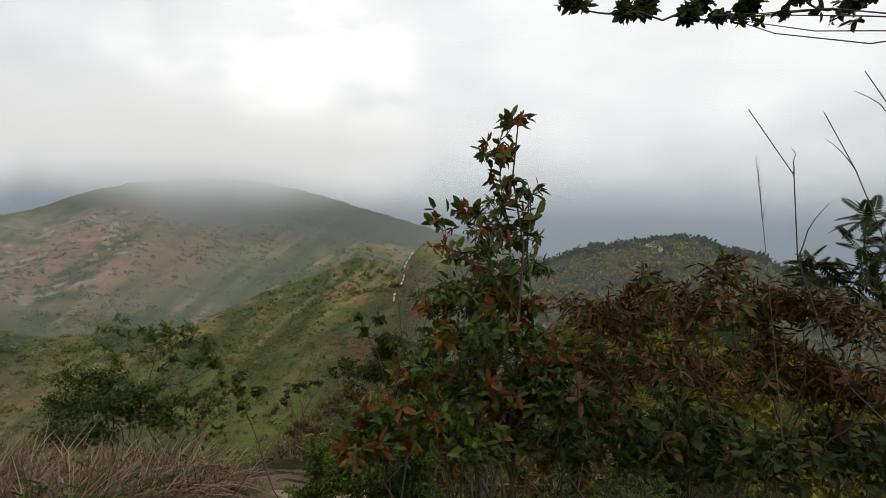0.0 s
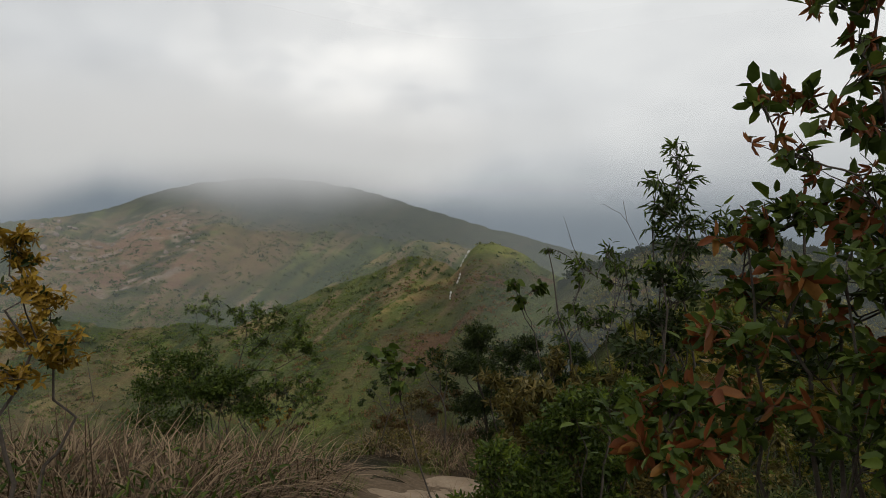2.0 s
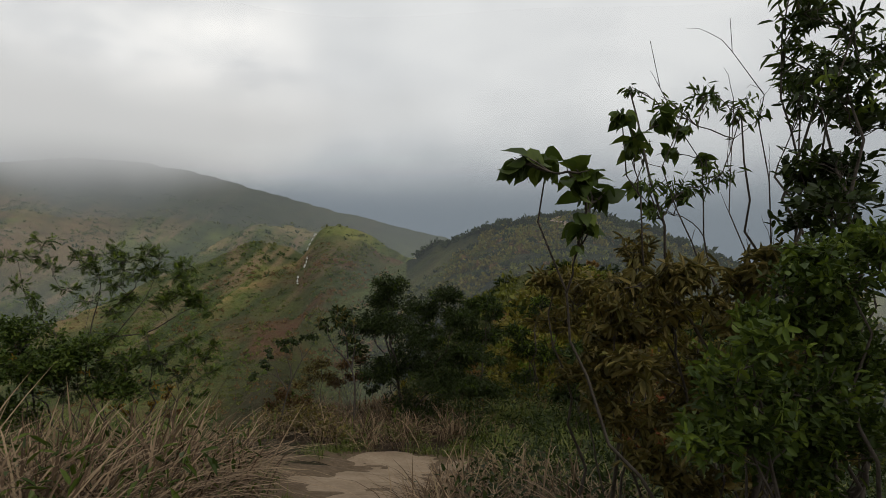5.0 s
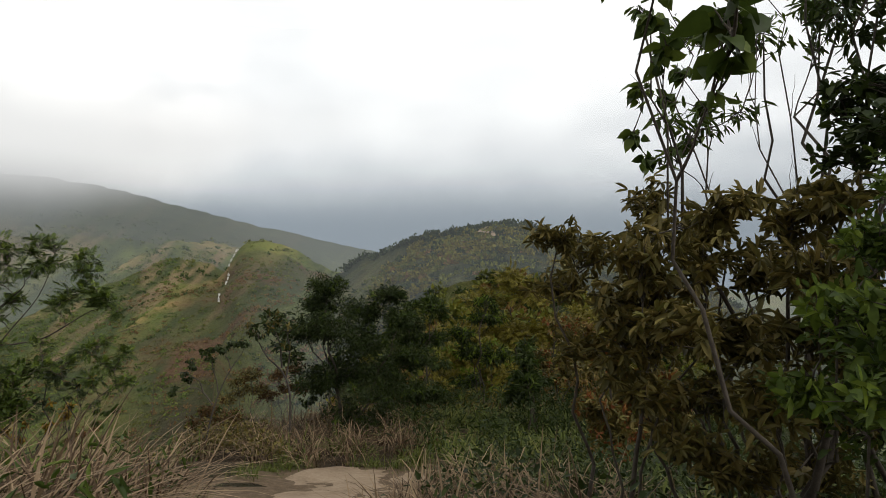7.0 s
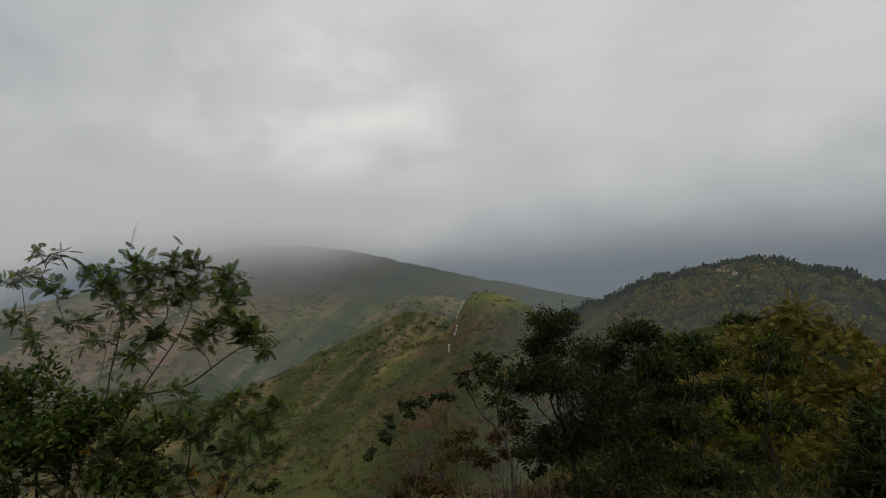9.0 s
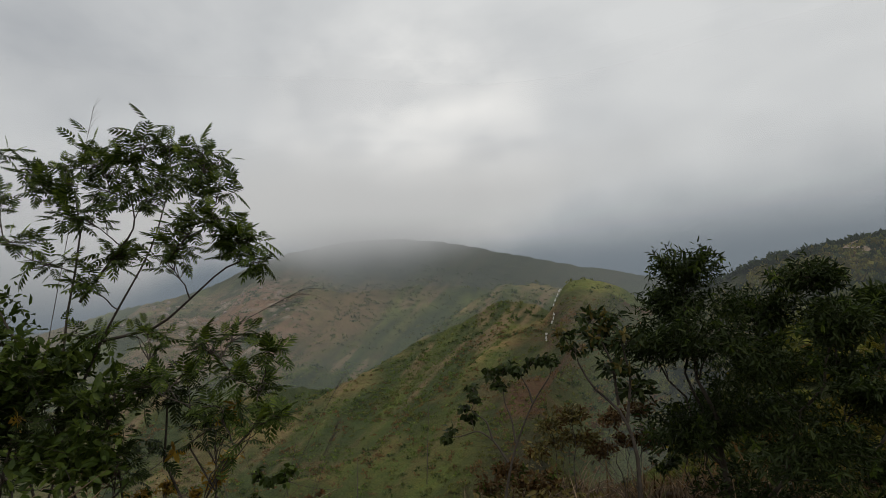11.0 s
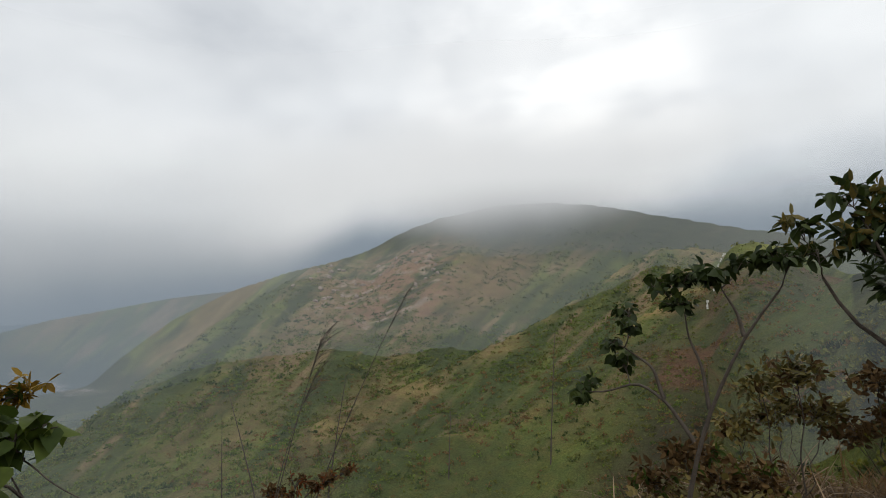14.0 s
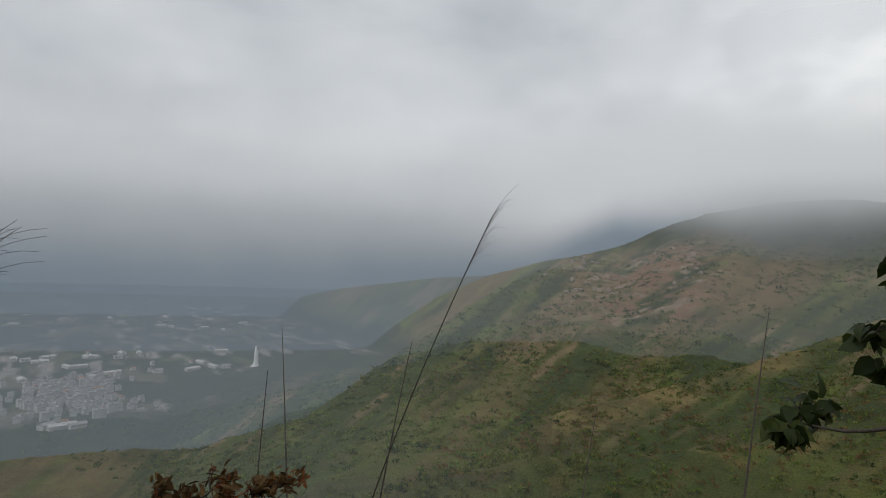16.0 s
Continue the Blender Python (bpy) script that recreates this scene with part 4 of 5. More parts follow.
plant("leafy_shrub", (-0.7, 5.8), [(-0.75, 5.8, -1.27, 0.23), (-0.84, 6.0, -1.46, 0.25), (-1.34, 5.5, -1.51, 0.18), (-0.49, 6.04, -1.62, 0.28), (-0.97, 5.75, -1.78, 0.28), (-1.26, 5.64, -1.88, 0.24), (-0.5, 6.09, -2.03, 0.31), (-1.49, 5.53, -1.94, 0.14), (-0.51, 5.9, -1.11, 0.19), (-0.79, 5.91, -1.18, 0.13), (-1.39, 5.53, -1.68, 0.14), (-0.83, 6.09, -2.21, 0.26)], "oval", GREEN, "dense fresh green shrub crowding the path", "shrub", leaf=0.048, seed=18, stem=0.02, stems=5, density=1.4, flat=0.5, droop=0.1, tips=LIME, tip_size=0.065, tip_share=0.6)
plant("leafy_shrub", (-0.72, 6.13), [(-0.84, 6.02, -1.27, 0.17), (-0.6, 6.14, -1.2, 0.17), (-0.3, 6.27, -1.14, 0.17), (-1, 6.01, -1.49, 0.17), (-0.68, 6.14, -1.47, 0.17), (-0.37, 6.27, -1.46, 0.17), (-1.19, 6, -1.72, 0.17), (-0.9, 6.13, -1.77, 0.17), (-0.57, 6.26, -1.84, 0.17), (-0.45, 6.03, -1.73, 0.17), (-1.21, 6.12, -2.07, 0.17), (-0.86, 6.25, -2.13, 0.17), (-0.71, 6.02, -2.09, 0.17), (-0.35, 6.15, -2.04, 0.17)], "oval", GREEN, "dense green shrub with fresh light tips", "shrub", leaf=0.042, seed=218, stem=0.018, stems=6, density=1.2, flat=0.5, droop=0.1, tips=LIME, tip_size=0.08, tip_share=0.6)
plant("leafy_tree", (0.2, 6.9), [(-0.02, 6.9, -0.6, 0.25), (0.25, 7.07, -0.77, 0.3), (-0.24, 6.65, -0.87, 0.2), (-0.07, 7.1, -0.96, 0.19), (0.15, 6.86, -0.32, 0.21), (-0.05, 6.77, -0.17, 0.17), (-0.09, 7.14, -0.62, 0.17), (-0.02, 6.68, -1.1, 0.24)], "oval", DARK, "dark green bushy small tree", "tree", leaf=0.08, seed=19, stem=0.03, stems=3, density=1.2, tips=LIME, tip_size=0.08, tip_share=0.3)
plant("slender_tree", (0.3, 7.2), [(-0.05, 7.2, 0.47, 0.12), (0.18, 7.34, 0.6, 0.14), (0.16, 7.0, 0.33, 0.13), (0.17, 7.36, 0.17, 0.14), (-0.09, 7.17, -0.12, 0.12), (0.26, 7.09, 0.1, 0.15), (0.28, 7.39, -0.14, 0.16)], "lance", DARK, "slender tree with sparse narrow leaves", "tree", leaf=0.11, seed=20, stem=0.022, stems=2, density=0.7, flat=0.2, droop=0.6)
plant("broadleaf_tree", (-1.15, 5.6), [(-2.27, 5.4, -0.85, 0.04), (-2.16, 5.47, -0.85, 0.05), (-2.08, 5.3, -0.9, 0.05), (-1.97, 5.48, -0.95, 0.05), (-2.03, 5.38, -1.05, 0.03)], "heart", GREEN, "arching branch of broad drooping leaves", "tree", leaf=0.085, seed=21, stem=0.012, density=0.6, flat=0.1, droop=0.9, bark=BARK)
plant("slender_tree", (0.32, 7.6), [(-1.09, 7.6, 0.02, 0.07), (-0.78, 7.68, -0.11, 0.17), (-0.98, 7.48, -0.68, 0.15), (-0.61, 7.7, -0.69, 0.17), (-0.41, 7.58, -0.6, 0.14), (-0.91, 7.54, -0.88, 0.07), (-0.47, 7.72, 0.03, 0.17), (-0.31, 7.49, -0.12, 0.18), (0.23, 7.64, 0.05, 0.19)], "lance", GREEN, "thin-branched small tree with narrow drooping leaves", "tree", leaf=0.09, seed=22, stem=0.025, stems=3, density=0.5, flat=0.15, droop=0.8)
plant("broadleaf_tree", (0.10, 8.51), [(-0.81, 8.25, -0.61, 0.07), (-0.62, 8.34, -0.79, 0.07), (-0.42, 8.41, -0.29, 0.07), (-0.41, 8.22, -0.68, 0.07), (-0.39, 8.3, -0.11, 0.07), (-0.15, 8.39, -0.35, 0.07), (-0.73, 8.23, -0.25, 0.07), (-1.38, 6.93, -0.31, 0.05), (-1.3, 6.92, -0.47, 0.05), (-1.13, 6.89, -0.34, 0.05)], "heart", GREEN, "small tree with broad heart-shaped drooping leaves", "tree", leaf=0.10, seed=222, stem=0.016, stems=2, density=0.5, flat=0.12, droop=0.95)
plant("bronze_shrub", (-0.6, 7.2), [(-1.33, 7.1, -1.48, 0.15), (-0.88, 7.4, -1.54, 0.22), (-1.12, 6.65, -1.28, 0.13), (-0.7, 7.46, -1.37, 0.16), (-0.52, 7.02, -1.33, 0.23), (-0.32, 6.86, -1.22, 0.24), (-0.3, 7.53, -1.62, 0.3), (-0.64, 6.7, -1.6, 0.26), (0.2, 7.25, -1.44, 0.27), (-1.32, 7.27, -1.89, 0.19), (-1.39, 6.69, -1.88, 0.22), (-0.43, 7.53, -2.04, 0.35), (-0.49, 6.87, -1.95, 0.32), (-0.05, 7.0, -1.86, 0.28)], "whorl", BROWN, "bushy shrub with whorls of bronzed green leaves", "shrub", leaf=0.105, seed=23, stem=0.03, stems=4, density=1.5, flat=0.6, droop=0.2)
plant("bronze_shrub", (-0.7, 7.3), [(-1.32, 7.2, -2.26, 0.19), (-0.81, 7.47, -2.37, 0.34), (-0.78, 6.8, -2.27, 0.34), (0.28, 7.52, -2.56, 0.4), (-1.13, 7.13, -2.58, 0.24), (-0.83, 6.99, -2.64, 0.27), (0.13, 7.59, -2.94, 0.37), (-0.18, 6.84, -2.13, 0.26)], "whorl", BROWN, "low bronzed shrub shading dead twigs", "shrub", leaf=0.10, seed=24, stem=0.02, stems=5, density=1.3, flat=0.6, droop=0.2)
plant("bronze_shrub", (-1.2, 7.7), [(-1.62, 7.6, -1.39, 0.17), (-1.32, 7.8, -1.49, 0.22), (-1.2, 7.3, -1.39, 0.2), (-1.53, 7.84, -1.72, 0.23), (-1.28, 7.55, -1.8, 0.26), (-1.03, 7.44, -1.69, 0.25), (-0.78, 7.89, -2.12, 0.27), (-1.29, 7.33, -2.09, 0.24), (-1.45, 7.7, -2.1, 0.18), (-1.0, 7.71, -1.16, 0.18)], "whorl", BROWN, "bronze-brown shrub beside the path", "shrub", leaf=0.09, seed=25, stem=0.02, stems=4, density=1.3, flat=0.6, droop=0.25)
plant("ochre_tree", (-5.4, 5.3), [(-5.64, 5.4, -0.12, 0.19), (-5.65, 5.54, -0.31, 0.15), (-5.04, 5.2, -0.62, 0.17), (-5.6, 5.56, -0.98, 0.27), (-5.04, 5.37, -1.01, 0.2), (-5.41, 5.29, -1.31, 0.26), (-5.17, 5.59, -1.17, 0.19), (-5.31, 5.22, -0.53, 0.15)], "tuft", OCHRE, "small tree with ochre-yellow leaf clusters", "tree", leaf=0.10, seed=26, stem=0.025, stems=2, density=0.9, flat=0.5, droop=0.1, tips=DARK, tip_size=0.09, tip_share=0.25)
plant("tiered_tree", (-6.4, 12.1), [(-6.96, 11.97, -1.44, 0.17), (-6.58, 12.02, -1.59, 0.17), (-5.96, 11.89, -1.9, 0.13), (-5.92, 12.03, -1.98, 0.1), (-5.68, 11.96, -2.17, 0.05), (-6.25, 11.93, -2.03, 0.14), (-6.93, 12.05, -2.05, 0.14), (-6.98, 11.9, -2.2, 0.13), (-7.04, 12, -2.54, 0.16), (-6.56, 12, -2.55, 0.15), (-6.03, 11.9, -2.61, 0.13), (-5.91, 12.05, -2.58, 0.11), (-5.59, 11.93, -2.67, 0.06), (-5.85, 11.95, -2.79, 0.1), (-6.29, 12.04, -2.79, 0.14), (-6.49, 11.89, -2.8, 0.14), (-5.72, 12.02, -2.86, 0.07), (-5.98, 11.97, -2.98, 0.1), (-5.54, 11.91, -3.01, 0.04), (-7.16, 12.05, -3.03, 0.14), (-5.67, 11.91, -3.05, 0.06), (-7.21, 11.98, -1.69, 0.17), (-8.03, 12.02, -1.19, 0.17), (-7.68, 11.89, -1.88, 0.17), (-8.02, 12.04, -2.58, 0.17), (-8.27, 11.95, -3.01, 0.17), (-7.07, 11.98, -1.32, 0.17), (-6.56, 12.03, -1.3, 0.17), (-5.99, 11.9, -1.56, 0.16), (-6.02, 12.04, -1.71, 0.14), (-6.11, 11.94, -1.91, 0.17), (-6.69, 12.06, -1.68, 0.17), (-6.96, 11.91, -1.8, 0.17), (-5.8, 12.01, -2.02, 0.12), (-6.45, 12.01, -2.07, 0.13), (-7.37, 11.91, -1.5, 0.17), (-6.88, 12.06, -2.02, 0.13), (-7.36, 11.94, -2.05, 0.17), (-7.58, 11.94, -1.41, 0.1), (-7.37, 12.06, -1.37, 0.1), (-7, 12, -1.43, 0.1), (-6.65, 11.94, -1.42, 0.1), (-6.44, 12.06, -1.36, 0.1), (-6.1, 12, -1.47, 0.1), (-7.38, 11.94, -1.56, 0.1), (-6.98, 12.06, -1.59, 0.1), (-6.45, 12, -1.58, 0.1), (-6.09, 11.94, -1.66, 0.1), (-8.56, 12.06, -1.44, 0.1), (-8.16, 11.94, -1.42, 0.1), (-7.93, 11.94, -1.52, 0.1), (-8.34, 11.94, -1.82, 0.1), (-8.13, 11.94, -1.99, 0.1), (-5.91, 12.06, -2.08, 0.1)], "feather", GREEN, "small tree with tiered feathery green foliage", "tree", leaf=0.125, seed=27, stem=0.018, density=0.85, flat=0.8, droop=0.15, skeleton=[[(-7.52, 12.1, -3.42), (-7.4, 12.1, -2.26), (-7.23, 12.1, -1.83), (-7.33, 12.1, -1.58)], [(-7.53, 12.1, -3.32), (-7.05, 12.1, -2.53), (-6.61, 12.1, -1.98), (-6.46, 12.1, -1.56)], [(-7.05, 12.1, -2.58), (-6.57, 12.1, -2.51), (-5.99, 12.1, -2.13), (-5.7, 12.1, -2.13)], [(-7.47, 12.1, -3.01), (-8.01, 12.1, -2.47), (-8.37, 12.1, -2.02), (-8.47, 12.1, -1.5)], [(-7.28, 12.1, -2.31), (-6.76, 12.1, -1.84), (-6.83, 12.1, -1.57)]], tips=LIME, tip_kind="feather", tip_size=0.10, tip_share=0.5, flatten=0.38)
plant("tiered_shrub", (-7.0, 12.3), [(-8.15, 12.0, -2.99, 0.44), (-6.5, 12.1, -2.89, 0.26), (-7.13, 11.85, -3.05, 0.41), (-6.16, 12.12, -3.1, 0.19), (-7.72, 11.97, -3.34, 0.42), (-6.71, 11.92, -3.3, 0.35), (-8.58, 12.14, -2.81, 0.34)], "feather", DARK, "dark feathery shrub under the tiered tree", "shrub", leaf=0.12, seed=28, stem=0.025, stems=6, density=0.9, flat=0.6, droop=0.3, tips=OCHRE, tip_size=0.08, tip_share=0.12)
plant("leafy_shrub", (-8.0, 12.3), [(-8.95, 11.85, -2.54, 0.52), (-8.25, 11.99, -2.5, 0.45), (-7.35, 11.85, -2.75, 0.35), (-6.84, 12.01, -2.9, 0.3), (-9.09, 11.82, -3.14, 0.69), (-8.17, 11.74, -3.01, 0.68), (-7.56, 12.04, -2.97, 0.61), (-6.83, 11.67, -3.29, 0.42), (-9.33, 11.92, -3.87, 0.61), (-8.45, 11.93, -3.76, 0.61)], "oval", GREEN, "rounded dark green shrub on the edge of the slope", "shrub", leaf=0.075, seed=29, stem=0.03, stems=6, density=1.1, tips=GREEN, tip_size=0.08, tip_share=0.5)
plant("dark_tree", (-3.0, 17.7), [(-3.33, 17.6, -2.16, 0.48), (-3.82, 17.87, -3.14, 0.69), (-3.13, 17.2, -3.02, 0.76), (-2.54, 17.92, -2.72, 0.58), (-1.99, 17.53, -2.34, 0.4), (-1.69, 17.39, -2.91, 0.55), (-2.81, 17.99, -4.09, 0.98), (-2.08, 17.24, -4.39, 0.92), (-3.39, 17.74, -4.25, 0.68), (-2.51, 17.75, -5.17, 1.01), (-1.41, 17.24, -3.76, 0.54), (-3.46, 17.98, -2.58, 0.47), (-2.59, 17.4, -3.44, 0.77), (-0.96, 17.51, -4.7, 0.66)], "lance", DARK, "dark green bushy tree behind the bare ground", "tree", leaf=0.10, seed=30, stem=0.045, stems=6, density=2.0, flat=0.3, droop=0.4, tips=GREEN, tip_size=0.11, tip_share=0.5)
plant("dark_tree", (-4.1, 17.1), [(-4.56, 17.0, -2.7, 0.18), (-4.29, 17.17, -2.71, 0.18), (-4.1, 16.75, -3.0, 0.22), (-4.51, 17.2, -3.05, 0.24), (-4.74, 16.96, -3.06, 0.17), (-4.22, 16.87, -3.36, 0.26), (-4.05, 17.24, -3.65, 0.27), (-4.83, 16.78, -2.89, 0.11), (-4.38, 17.09, -2.87, 0.16)], "oval", DARK, "crooked small tree with dark bronze leaves", "tree", leaf=0.12, seed=31, stem=0.035, density=0.9, skeleton=[[(-4.07, 17.0, -4.3), (-4.25, 17.0, -3.8), (-4.54, 17.0, -3.63), (-4.71, 17.0, -3.27)], [(-4.25, 17.0, -3.8), (-4.29, 17.0, -3.28), (-4.45, 17.0, -2.87)], [(-4.16, 17.0, -4.01), (-4.08, 17.0, -3.46), (-4.19, 17.0, -2.84)]], flat=0.3, droop=0.5, tips=BROWN, tip_size=0.12, tip_share=0.3)
plant("broadleaf_tree", (-5.6, 15.85), [(-5.56, 15.85, -3.27, 0.1), (-5.38, 15.93, -3.24, 0.11), (-5.18, 15.73, -3.22, 0.1), (-5.06, 15.95, -3.16, 0.1), (-4.9, 15.83, -3.12, 0.1), (-5.43, 15.79, -3.39, 0.09), (-5.8, 15.97, -3.44, 0.08), (-5.72, 15.74, -3.52, 0.06), (-5.9, 15.89, -3.66, 0.07), (-6.1, 15.9, -3.94, 0.08), (-6.09, 15.74, -4.0, 0.05), (-5.84, 15.96, -3.76, 0.08), (-4.79, 15.79, -3.13, 0.08)], "heart", DARK, "forked sapling with dark bark and drooping broad leaves", "tree", leaf=0.072, seed=32, stem=0.022, density=2.3, skeleton=[[(-5.39, 15.85, -4.38), (-5.28, 15.85, -4.03), (-5.07, 15.85, -3.59), (-4.87, 15.85, -3.32)], [(-5.29, 15.85, -4.04), (-5.32, 15.85, -3.77), (-5.39, 15.85, -3.6), (-5.4, 15.85, -3.45)], [(-5.39, 15.85, -4.25), (-5.54, 15.85, -4.02), (-5.72, 15.85, -3.9), (-5.95, 15.85, -3.99), (-6.1, 15.85, -3.99)], [(-5.56, 15.85, -4.0), (-5.62, 15.85, -3.8), (-5.8, 15.85, -3.68)], [(-5.07, 15.85, -3.59), (-5.1, 15.85, -3.45), (-5.18, 15.85, -3.3)]], flat=0.2, droop=0.8, bark=BARK)
plant("golden_tree", (4.0, 27.5), [(3.72, 27.5, -2.31, 0.93), (2.58, 28.04, -3.24, 1.16), (4.43, 26.7, -3.0, 1.09), (2.12, 28.13, -4.6, 1.38), (3.77, 27.36, -4.54, 1.53), (5.48, 27.07, -4.55, 1.51), (1.04, 28.27, -5.85, 1.17), (2.73, 26.79, -6.01, 1.78), (5.45, 27.77, -6.69, 1.86), (1.09, 27.81, -7.6, 1.45), (3.22, 26.78, -7.96, 1.77)], "feather", GOLDEN, "golden-green feathery tree on the slope", "tree", leaf=0.36, seed=33, stem=0.06, stems=3, density=2.0, flat=0.7, flatten=0.45)
plant("golden_tree", (9.0, 30.0), [(8.17, 30.0, -6.35, 1.82), (10.29, 30.68, -7.22, 1.87), (11.02, 29.0, -5.16, 1.42), (11.03, 30.79, -4.0, 1.3), (8.21, 29.83, -4.07, 1.36), (12.05, 29.46, -3.92, 1.23), (9.86, 30.97, -5.4, 1.66), (7.64, 29.11, -8.11, 1.96), (10.91, 30.34, -8.97, 2.06)], "feather", GOLDEN, "golden-brown scrub tree on the slope", "tree", leaf=0.36, seed=34, stem=0.06, stems=4, density=2.0, flat=0.7, flatten=0.45)
plant("maple_tree", (4.0, 2.6), [(2.57, 2.6, 1.59, 0.09), (0.66, 2.63, 1.49, 0.02), (0.87, 2.55, 1.42, 0.03), (0.99, 2.64, 1.48, 0.02), (1.14, 2.59, 1.41, 0.03), (1.26, 2.57, 1.39, 0.03), (1.21, 2.65, 1.49, 0.02), (1.38, 2.56, 1.44, 0.02), (1.6, 2.62, 1.51, 0.05), (1.81, 2.62, 1.49, 0.05)], "maple", DARK, "overhanging branch with lobed dark leaves", "tree", leaf=0.05, seed=35, stem=0.014, density=0.5, flat=0.2, droop=0.9)
plant("feathery_shrub", (2.3, 3.7), [(2.41, 3.6, 0.69, 0.08), (2.42, 3.67, 0.56, 0.1), (2.39, 3.5, 0.4, 0.11), (2.34, 3.68, 0.33, 0.08), (2.47, 3.58, 0.21, 0.11), (2.1, 3.55, 0.42, 0.06), (2.14, 3.7, 0.35, 0.06)], "fern", DARK, "feathered leaves on a thin sapling", "shrub", leaf=0.16, seed=36, stem=0.012, stems=2, density=0.4, flat=0.7, droop=0.1)

def random_clumps(base, tall, wide, count, seed):
    """Clumps of an uneven crown above a base."""
    rng = np.random.default_rng(seed)
    ground = height(*base)
    out = []
    for k in range(count):
        h = rng.uniform(0.25, 1.0)
        reach = wide * (1.15 - 0.75 * h) * rng.uniform(0.3, 1.0)
        a = rng.uniform(0, 2 * math.pi)
        out.append((base[0] + reach * math.cos(a), base[1] + reach * math.sin(a), ground + tall * h, rng.uniform(0.22, 0.42) * wide * (1.2 - 0.5 * h)))
    return out


for k, (x, y, tall, wide, kind, mat, fresh, label) in enumerate((
        (-0.9, 19.6, 3.2, 1.2, "lance", DARK, GREEN, "dark green shrub with upright shoots"), (0.9, 20.6, 3.4, 1.3, "lance", DARK, LIME, "dark shrub with fresh green tips"),
        (2.4, 18.6, 2.6, 1.2, "oval", BROWN, RED, "bronzed shrub with reddish tips"), (4.2, 22.3, 3.4, 1.5, "oval", RUSSET, GOLDEN, "russet shrub on the slope"),
        (1.7, 24.5, 3.8, 1.5, "feather", GOLDEN, LIME, "golden-green feathery shrub on the slope"), (6.2, 24.0, 3.6, 1.6, "feather", GOLDEN, GOLDEN, "golden-brown feathery shrub on the slope"),
        (-1.6, 25.0, 3.5, 1.4, "oval", DARK, GREEN, "dark leafy small tree on the slope"), (8.2, 27.5, 4.0, 1.8, "oval", OLIVE, LIME, "olive green shrub with fresh tips"),
        (5.0, 18.0, 2.8, 1.4, "oval", DARK, LIME, "dense green shrub with fresh tips"), (3.3, 15.2, 2.0, 1.0, "oval", BROWN, LIME, "low bronzed shrub behind the clearing"),
        (1.0, 16.3, 1.9, 0.9, "lance", DARK, GREEN, "low dark shrub beside the clearing"), (1.2, 12.4, 1.9, 1.0, "whorl", BROWN, RED, "bronzed shrub at the clearing's edge"))):
    size = {"feather": 0.26, "lance": 0.17, "oval": 0.12, "whorl": 0.14}[kind]
    plant("hillside_shrub", (x, y), random_clumps((x, y), tall, wide, 13, 300 + k), kind, mat, label, "shrub", leaf=size, seed=200 + k, stem=0.03, stems=3, density=1.3, droop=0.25, tips=fresh, tip_size=size * 0.8, tip_share=0.7, flatten=0.6)

plant("ochre_shrub", (-6.8, 12.6), [(-7.28, 12.55, -3.73, 0.1), (-7.02, 12.6, -3.64, 0.09), (-6.47, 12.47, -3.51, 0.08), (-6.49, 12.61, -3.46, 0.06), (-6.71, 12.54, -3.69, 0.09), (-7.04, 12.51, -3.82, 0.09)], "tuft", OCHRE, "low ochre-leaved shrub on the slope's edge", "shrub", leaf=0.05, seed=37, stem=0.008, stems=3, density=1.0, flat=0.5, droop=0.2, tips=GREEN, tip_size=0.05, tip_share=0.4)
plant("climbing_vine", (-6.2, 12.3), [(-6.07, 12.4, -3.47, 0.01), (-6.12, 12.42, -3.63, 0.02), (-5.84, 12.37, -3.46, 0.02), (-5.82, 12.42, -3.44, 0.02), (-6.03, 12.39, -3.65, 0.02), (-5.94, 12.38, -3.5, 0.01)], "heart", GREEN, "thin trailing vine with pointed leaves", "vine", leaf=0.055, seed=38, stem=0.004, density=0.5, flat=0.2, droop=0.7, skeleton=[[(-6.43, 12.4, -3.31), (-6.2, 12.4, -3.23), (-6.11, 12.4, -3.44), (-6.08, 12.4, -3.64)], [(-6.09, 12.4, -3.52), (-5.85, 12.4, -3.5), (-5.71, 12.4, -3.53), (-5.48, 12.4, -3.54)], [(-6.09, 12.4, -3.52), (-5.91, 12.4, -3.47), (-5.78, 12.4, -3.43)]])
plant("bramble_shrub", (-5.14, 17.76), [(-5.23, 17.55, -4.16, 0.24), (-4.98, 17.87, -4.08, 0.24), (-5.2, 17.94, -4.49, 0.24), (-5.43, 17.47, -4.53, 0.24), (-4.84, 17.98, -4.48, 0.24)], "oval", BROWN, "dark bronzed bramble on the falling slope", "shrub", leaf=0.07, seed=240, stem=0.012, stems=6, density=1.0, flat=0.2, droop=0.3, tips=DEAD, tip_size=0.09, tip_share=0.4)
plant("bramble_shrub", (-4.27, 18.27), [(-4.42, 18.03, -4.15, 0.24), (-4.08, 18.39, -4.08, 0.24), (-4.3, 18.48, -4.55, 0.24), (-4.62, 17.95, -4.58, 0.24), (-3.96, 18.51, -4.6, 0.24)], "oval", DEAD, "withered brown shrub on the falling slope", "shrub", leaf=0.07, seed=241, stem=0.012, stems=6, density=1.0, flat=0.2, droop=0.3, tips=BROWN, tip_size=0.09, tip_share=0.4)
